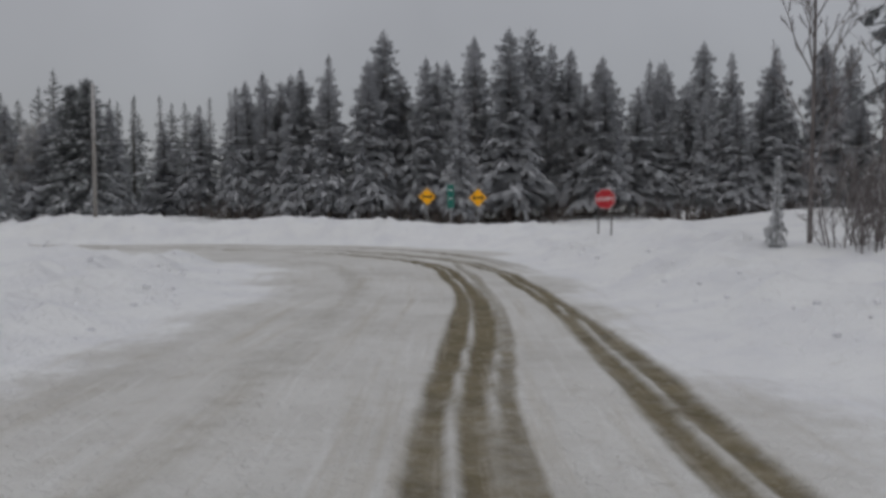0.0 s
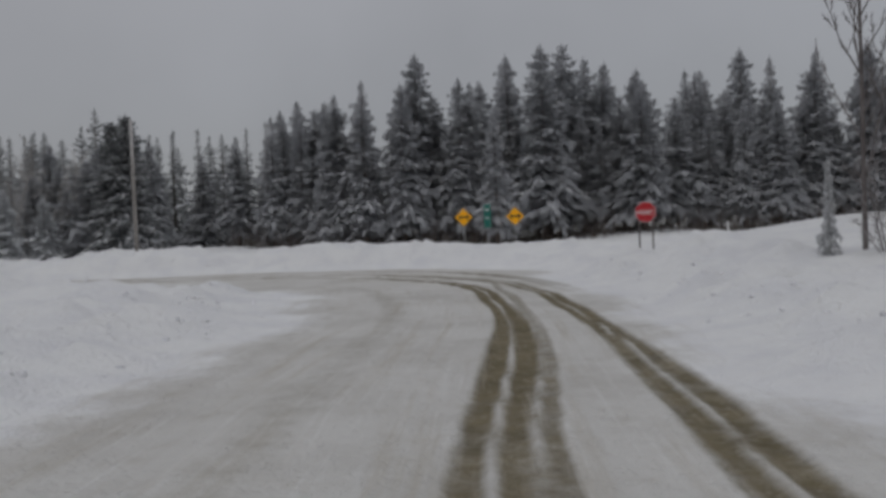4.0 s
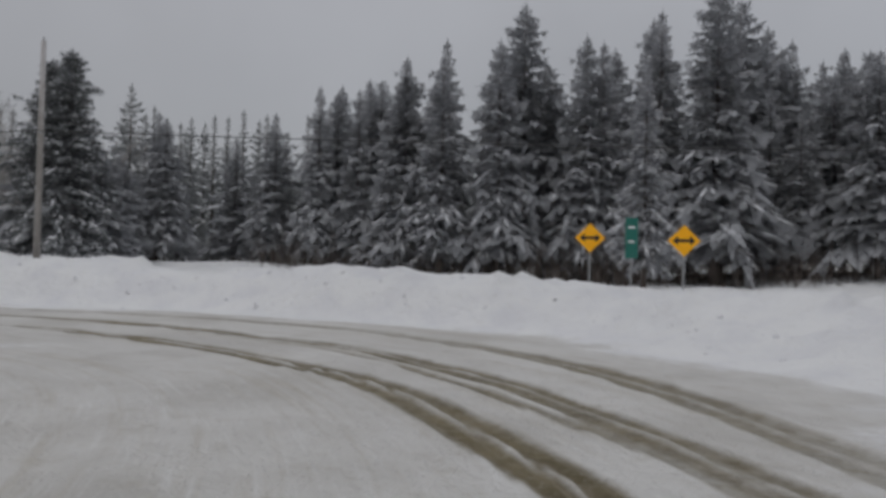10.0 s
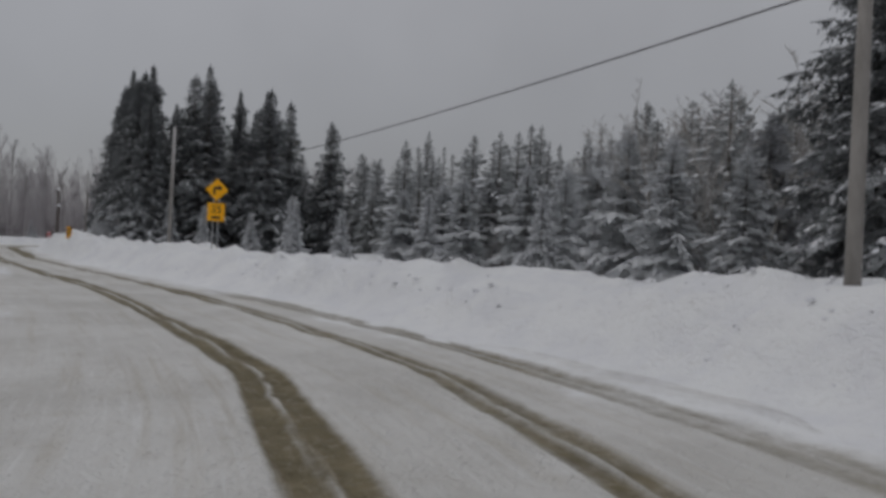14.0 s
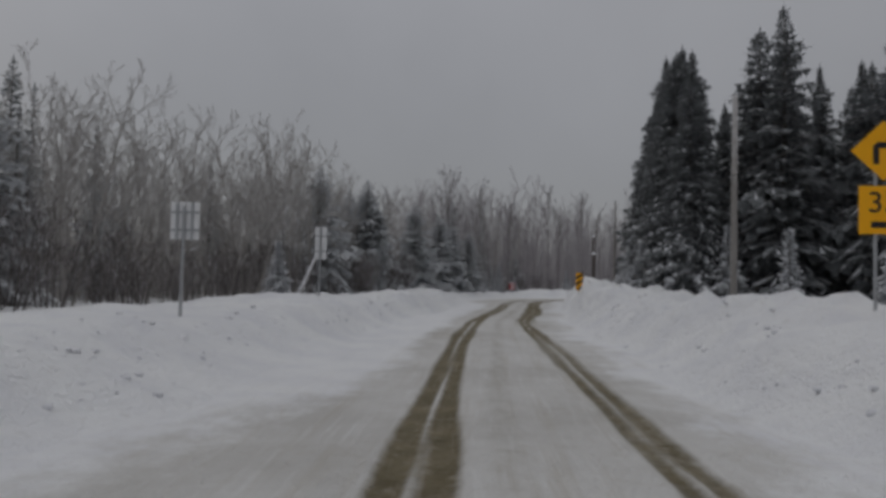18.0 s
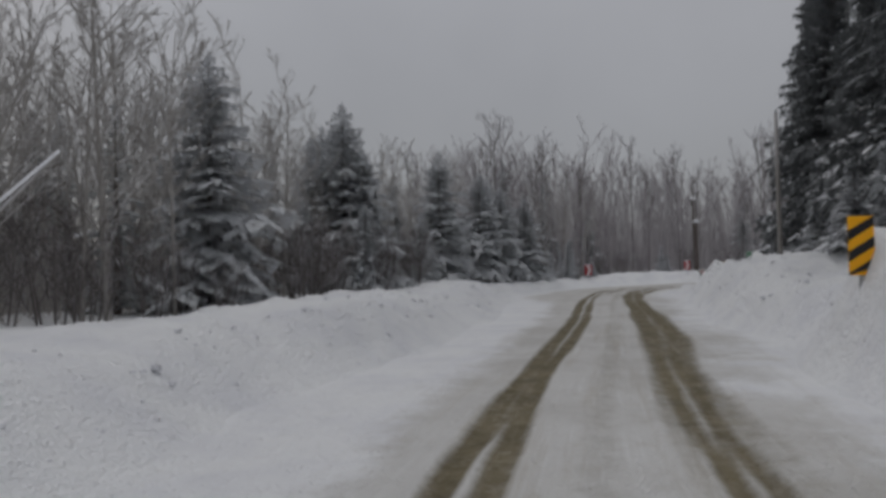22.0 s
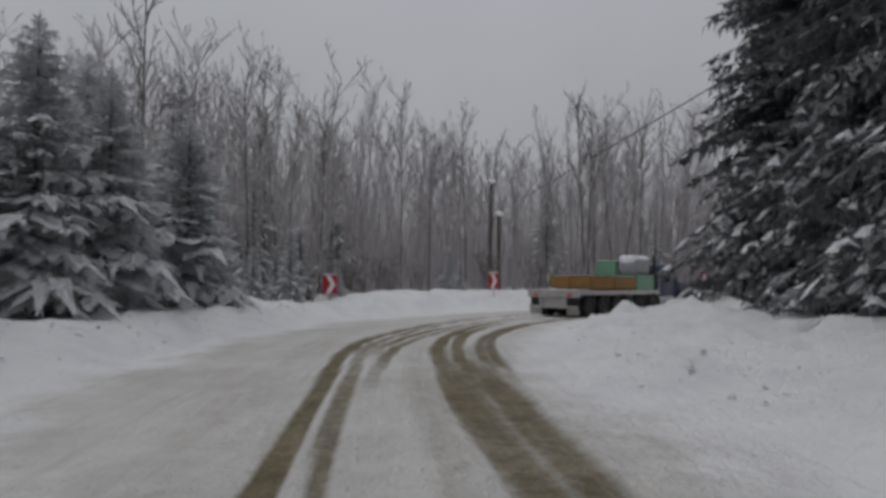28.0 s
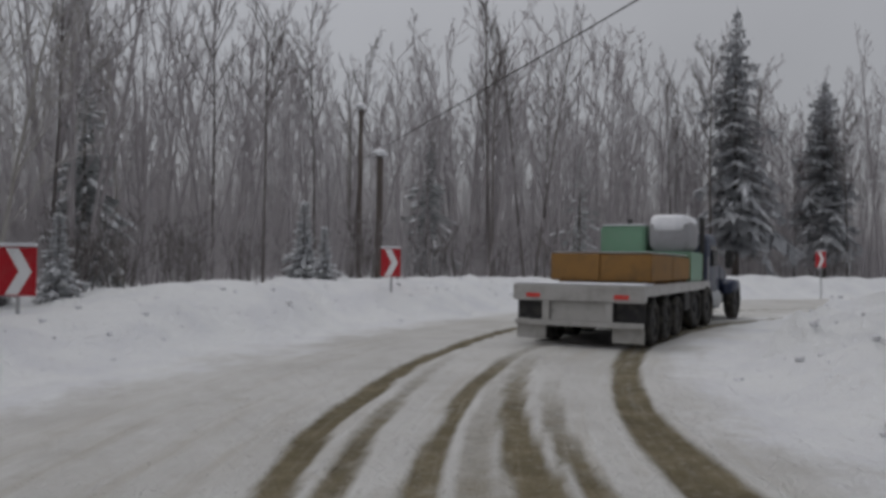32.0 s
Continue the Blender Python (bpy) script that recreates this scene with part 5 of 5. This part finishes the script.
# ---- broken lumps of ploughed snow along the banks ----
def clods(count, seed):
    rng = np.random.RandomState(seed)
    x, y = rng.uniform(-135, 12, 40 * count), rng.uniform(6, 46, 40 * count)
    e, _ = outside(x, y)
    keep = (e > 0.15) & (e < 3.2) & (rng.uniform(0, 1, x.shape) < np.exp(-((e - 1.3) / 0.9) ** 2))
    x, y = x[keep][:count], y[keep][:count]
    z, _ = height(x, y)
    size = 0.018 + 0.042 * rng.uniform(0, 1, x.shape) ** 2.5
    corner = np.array([(a, b, c) for a in (-1, 1) for b in (-1, 1) for c in (-1, 1)], float)
    side = [(0, 1, 3, 2), (4, 6, 7, 5), (0, 4, 5, 1), (2, 3, 7, 6), (0, 2, 6, 4), (1, 5, 7, 3)]
    verts, faces = [], []
    for k in range(len(x)):
        q = corner * size[k] * rng.uniform(0.45, 1.15, (8, 3))
        c, s = math.cos(k), math.sin(k)
        q = np.stack([c * q[:, 0] - s * q[:, 1], s * q[:, 0] + c * q[:, 1], q[:, 2] * 0.75], 1)
        verts += (q + (x[k], y[k], z[k])).tolist()
        faces += [tuple(8 * k + i for i in f) for f in side]
    ob = raw("snow_clods", verts, faces, M_SNOW)
    ob.data.shade_smooth()
    tagged(ob, "broken lumps of ploughed snow strewn along the banks", "snow", kind="stuff")


clods(2600, 3)


# ---- flatbed lorry ----
def wheel(root, x, y, r, width, dual):
    """Wheel at the side x: tyre, rim and hub."""
    s = 1 if x > 0 else -1
    for k in range(2 if dual else 1):
        xc = x - s * k * (width + 0.04)
        bm = bmesh.new()
        prof = [(-0.5, 0.62), (-0.5, 0.88), (-0.42, 0.97), (-0.2, 1.0), (0.2, 1.0), (0.42, 0.97), (0.5, 0.88), (0.5, 0.62)]
        n = 26
        rings = [[bm.verts.new((xc + a * width, y + r * b * math.cos(2 * math.pi * j / n), r + r * b * math.sin(2 * math.pi * j / n))) for a, b in prof] for j in range(n)]
        for j in range(n):
            p, q = rings[j], rings[(j + 1) % n]
            for i in range(len(prof)):
                bm.faces.new((p[i], p[(i + 1) % len(prof)], q[(i + 1) % len(prof)], q[i]))
        bmesh.ops.recalc_face_normals(bm, faces=bm.faces)
        tyre = part("tyre", bm, M_RUBBER, root, smooth=True)
        if k == 0:
            part("rim", tube(bmesh.new(), (xc - 0.4 * width, y, r), (xc + s * 0.3 * width, y, r), r * 0.62, r * 0.60, 20), M_UNDER, tyre, "dark slush-caked rim")
            part("hub", tube(bmesh.new(), (xc + s * 0.3 * width, y, r), (xc + s * 0.48 * width, y, r), r * 0.24, r * 0.20, 12), M_UNDER, tyre)


def loft(sections):
    """A body through rounded cross-sections (y, half-width, bottom, top, corner)."""
    bm = bmesh.new()
    rings = []
    for y, w, z0, z1, c in sections:
        ring = []
        for cx, cz, a0 in ((w - c, z1 - c, 0), (-w + c, z1 - c, 90), (-w + c, z0 + c, 180), (w - c, z0 + c, 270)):
            for k in range(4):
                a = radians(a0 + 30 * k)
                ring.append(bm.verts.new((cx + c * math.cos(a), y, cz + c * math.sin(a))))
        rings.append(ring)
    n = len(rings[0])
    for p, q in zip(rings[:-1], rings[1:]):
        for k in range(n):
            bm.faces.new((p[k], p[(k + 1) % n], q[(k + 1) % n], q[k]))
    bm.faces.new(rings[0])
    bm.faces.new(rings[-1][::-1])
    bmesh.ops.recalc_face_normals(bm, faces=bm.faces)
    return bm


def lorry(x, y, heading, fold):
    """Origin under the rear end of the deck; the lorry faces its own +y. fold: degrees by which the tractor has turned to its right."""
    deck = 7.6
    tr = thing("flatbed_trailer", (x, y, 0.02), heading, label="dirty white flatbed trailer with tandem axles on the snowy road", category="trailer")
    part("rear_beam", box(bmesh.new(), -1.25, 1.25, 0.0, 0.22, 0.82, 1.12, 0.02), M_ALU, tr, "wide salt-stained rear beam")
    part("deck", box(bmesh.new(), -1.22, 1.22, 0.22, deck, 1.01, 1.12, 0.01), M_ALU, tr)
    for k in range(6):
        part("cross_member", box(bmesh.new(), -1.2, 1.2, 0.9 + 1.15 * k, 0.98 + 1.15 * k, 0.90, 1.008), M_UNDER, tr)
    for s in (-1, 1):
        part("side_rail", box(bmesh.new(), s * 1.22 - (0.03 if s < 0 else 0), s * 1.22 + (0.03 if s > 0 else 0), 0.22, deck, 0.93, 1.10, 0.008), M_ALU, tr)
        part("main_beam", box(bmesh.new(), s * 0.55 - 0.07, s * 0.55 + 0.07, 0.3, deck - 0.1, 0.66, 1.008), M_UNDER, tr)
        part("rear_post", box(bmesh.new(), s * 0.60 - 0.07, s * 0.60 + 0.07, 0.02, 0.10, 0.47, 0.818, 0.01), M_ALU, tr, "pale upright of the bumper")
        part("tail_light", box(bmesh.new(), s * 0.84 - 0.14, s * 0.84 + 0.14, -0.02, 0.004, 0.88, 0.96, 0.01), M_LIGHTRED, tr, "red tail light")
        part("mudflap", box(bmesh.new(), s * 0.93 - 0.29, s * 0.93 + 0.29, 0.14, 0.16, 0.10, 0.36, 0.004), M_FLAP, tr, "hanging mudflap crusted with salt")
        part("recess_panel", box(bmesh.new(), s * 0.95 - 0.27, s * 0.95 + 0.27, 0.20, 0.22, 0.47, 0.81), M_UNDER, tr, "dark recess beside the upright")
        part("landing_leg", box(bmesh.new(), s * 0.85 - 0.06, s * 0.85 + 0.06, deck - 2.3, deck - 2.18, 0.34, 0.92, 0.01), M_ALU, tr, "pale landing leg")
        for yy in (1.1, 2.3, 3.5):
            wheel(tr, s * 1.08, yy, 0.43, 0.24, True)
        for yy in (1.7, 2.9):
            part("hanger", box(bmesh.new(), s * 1.02 - 0.05, s * 1.02 + 0.05, yy - 0.09, yy + 0.09, 0.45, 0.92, 0.01), M_UNDER, tr)
        part("tool_box", box(bmesh.new(), s * 1.0 - 0.18, s * 1.0 + 0.18, 4.35, 5.0, 0.50, 0.90, 0.02), M_UNDER, tr, "dark tool box under the deck")
    part("rear_panel", box(bmesh.new(), -0.52, 0.52, 0.10, 0.12, 0.47, 0.81), M_FLAP, tr, "pale panel between the bumper uprights")
    part("bumper", box(bmesh.new(), -1.22, 1.22, 0.02, 0.13, 0.37, 0.468, 0.012), M_ALU, tr, "wide salt-stained bumper")
    for yy in (1.1, 2.3, 3.5):
        part("axle", tube(bmesh.new(), (-1.0, yy, 0.43), (1.0, yy, 0.43), 0.07, 0.07, 10), M_UNDER, tr)
    part("underframe", box(bmesh.new(), -0.9, 0.9, 0.3, 4.2, 0.40, 0.655, 0.03), M_UNDER, tr, "dark underframe and suspension")
    part("headboard", box(bmesh.new(), -1.2, 1.2, deck, deck + 0.08, 0.9, 1.75, 0.01), M_ALU, tr)
    part("deck_snow", box(bmesh.new(), -1.19, 1.19, 0.02, 1.12, 1.122, 1.15, 0.012), M_SNOW, tr, "thin snow on the bare end of the deck")
    tr.matrix_world = tr.matrix_world @ Matrix.Diagonal((0.98, 1, 1, 1))
    m = tr.matrix_world

    lumber = thing("lumber_stack", (0, 0, 0), 0, label="stack of wet brown timber blocks strapped on the trailer", category="timber")
    lumber.matrix_world = m @ pose(0.06, 1.3, 1.12)
    for k, (y0, y1) in enumerate(((0.0, 2.1), (2.12, 4.2))):
        for j in range(2):
            x0 = -1.02 + 1.024 * j
            part("block", box(bmesh.new(), x0, x0 + 1.016, y0 + 0.02 * ((j + k) % 2), y1, 0.06, 0.60 - 0.014 * ((j + k) % 3), 0.018), M_WOOD, lumber)
    for yy in (0.5, 1.7, 2.6, 3.8):
        part("bearer", box(bmesh.new(), -1.0, 1.0, yy - 0.05, yy + 0.05, 0.0, 0.06), M_WOOD, lumber)
        part("strap", box(bmesh.new(), -1.04, 1.04, yy - 0.025, yy + 0.025, 0.602, 0.609), M_UNDER, lumber, "dark tie-down strap")
    part("snow_cap", box(bmesh.new(), -0.98, 0.98, 0.08, 4.12, 0.612, 0.63, 0.008), M_SNOW, lumber, "thin snow on the stack")

    mach = thing("green_machine", (0, 0, 0), 0, label="light green boxed machine on the front of the trailer", category="machine")
    mach.matrix_world = m @ pose(-0.45, 5.5, 1.12)
    part("housing", box(bmesh.new(), -0.72, 0.42, 0.1, 1.8, 0.12, 1.36, 0.05), M_GREEN, mach)
    part("plinth", box(bmesh.new(), -0.75, 1.55, 0.0, 1.9, 0.0, 0.72, 0.03), M_GREEN, mach, "pale green lower body")
    part("door", box(bmesh.new(), -0.745, -0.722, 0.3, 1.0, 0.25, 1.25, 0.01), M_GREEN, mach)
    part("seam", box(bmesh.new(), -0.75, -0.724, 1.2, 1.25, 0.15, 1.33), M_UNDER, mach, "dark seam")
    part("snow_cap", box(bmesh.new(), -0.70, 0.40, 0.13, 1.77, 1.362, 1.40, 0.02), M_SNOW, mach, "snow on the roof")

    dome = thing("tarped_tank", (0, 0, 0), 0, label="grey tank under a snow-capped tarpaulin beside the green machine", category="tank")
    dome.matrix_world = m @ pose(0.55, 5.6, 1.84)
    part("body", loft([(0.0, 0.42, 0.0, 0.74, 0.2), (0.12, 0.5, 0.0, 0.84, 0.24), (1.3, 0.5, 0.0, 0.84, 0.24), (1.45, 0.4, 0.0, 0.72, 0.2)]), M_TARP, dome, smooth=True)
    part("snow_cap", loft([(-0.01, 0.36, 0.52, 0.80, 0.12), (0.1, 0.47, 0.56, 0.90, 0.16), (1.3, 0.47, 0.56, 0.90, 0.16), (1.46, 0.3, 0.52, 0.80, 0.1)]), M_SNOW, dome, "thick snow over the top", smooth=True)

    tc = thing("lorry_tractor", (0, 0, 0), 0, label="dark blue long-nosed lorry tractor pulling the flatbed", category="lorry")
    tc.matrix_world = m @ pose(0.0, deck - 1.1, 0.0) @ pose(0, 0, 0, 0, 0, -fold) @ pose(0, -0.65, 0)
    part("frame", box(bmesh.new(), -0.45, 0.45, -0.4, 5.9, 0.62, 0.90, 0.02), M_UNDER, tc)
    part("cab", loft([(1.7, 1.02, 0.75, 2.25, 0.16), (1.8, 1.06, 0.72, 2.35, 0.18), (2.7, 1.06, 0.72, 2.38, 0.2), (3.15, 1.0, 0.72, 2.2, 0.2), (3.55, 0.92, 0.72, 1.72, 0.14)]), M_BLUE, tc, smooth=True)
    part("bonnet", loft([(3.5, 0.86, 0.66, 1.66, 0.16), (4.4, 0.80, 0.64, 1.58, 0.18), (5.15, 0.74, 0.62, 1.48, 0.2), (5.3, 0.66, 0.66, 1.40, 0.18)]), M_BLUE, tc, smooth=True)
    part("grille", box(bmesh.new(), -0.5, 0.5, 5.28, 5.34, 0.72, 1.32, 0.03), M_STEEL, tc, "dull metal grille")
    part("bumper", box(bmesh.new(), -1.12, 1.12, 5.3, 5.48, 0.42, 0.68, 0.04), M_STEEL, tc)
    part("rear_window", box(bmesh.new(), -0.5, 0.5, 1.675, 1.71, 1.6, 2.05, 0.02), M_GLASS, tc)
    for s in (-1, 1):
        part("wing", loft([(4.0, 0.10, 0.72, 1.0, 0.05), (4.2, 0.22, 0.75, 1.14, 0.08), (4.9, 0.22, 0.72, 1.12, 0.08), (5.2, 0.18, 0.62, 0.92, 0.06)]), M_BLUE, tc, smooth=True).location.x = s * 0.98
        part("side_window", box(bmesh.new(), s * 1.06 - 0.012, s * 1.06 + 0.012, 2.1, 2.85, 1.5, 2.05, 0.008), M_GLASS, tc)
        part("mirror", box(bmesh.new(), s * 1.32 - 0.1, s * 1.32 + 0.1, 3.0, 3.08, 1.45, 1.95, 0.03), M_UNDER, tc)
        part("mirror_arm", tube(bmesh.new(), (s * 1.0, 3.02, 1.9), (s * 1.3, 3.04, 1.85), 0.02, 0.02, 6), M_STEEL, tc)
        part("fuel_tank", tube(bmesh.new(), (s * 0.82, 1.9, 0.62), (s * 0.82, 3.2, 0.62), 0.29, 0.29, 16), M_STEEL, tc, "round fuel tank")
        part("exhaust_stack", tube(bmesh.new(), (s * 0.98, 1.58, 0.9), (s * 0.98, 1.58, 2.75), 0.065, 0.065, 10), M_UNDER, tc)
        wheel(tc, s * 1.12, 0.1, 0.5, 0.26, True)
        wheel(tc, s * 1.12, 1.25, 0.5, 0.26, True)
        wheel(tc, s * 1.06, 4.55, 0.5, 0.28, False)
        part("step", box(bmesh.new(), s * 1.05 - 0.12, s * 1.05 + 0.12, 2.2, 2.7, 0.38, 0.44, 0.01), M_STEEL, tc)
    part("fifth_wheel", tube(bmesh.new(), (0, 0.65, 0.9), (0, 0.65, 1.0), 0.42, 0.42, 16), M_UNDER, tc)


lorry(-119.9, 27.15, 51, 6)
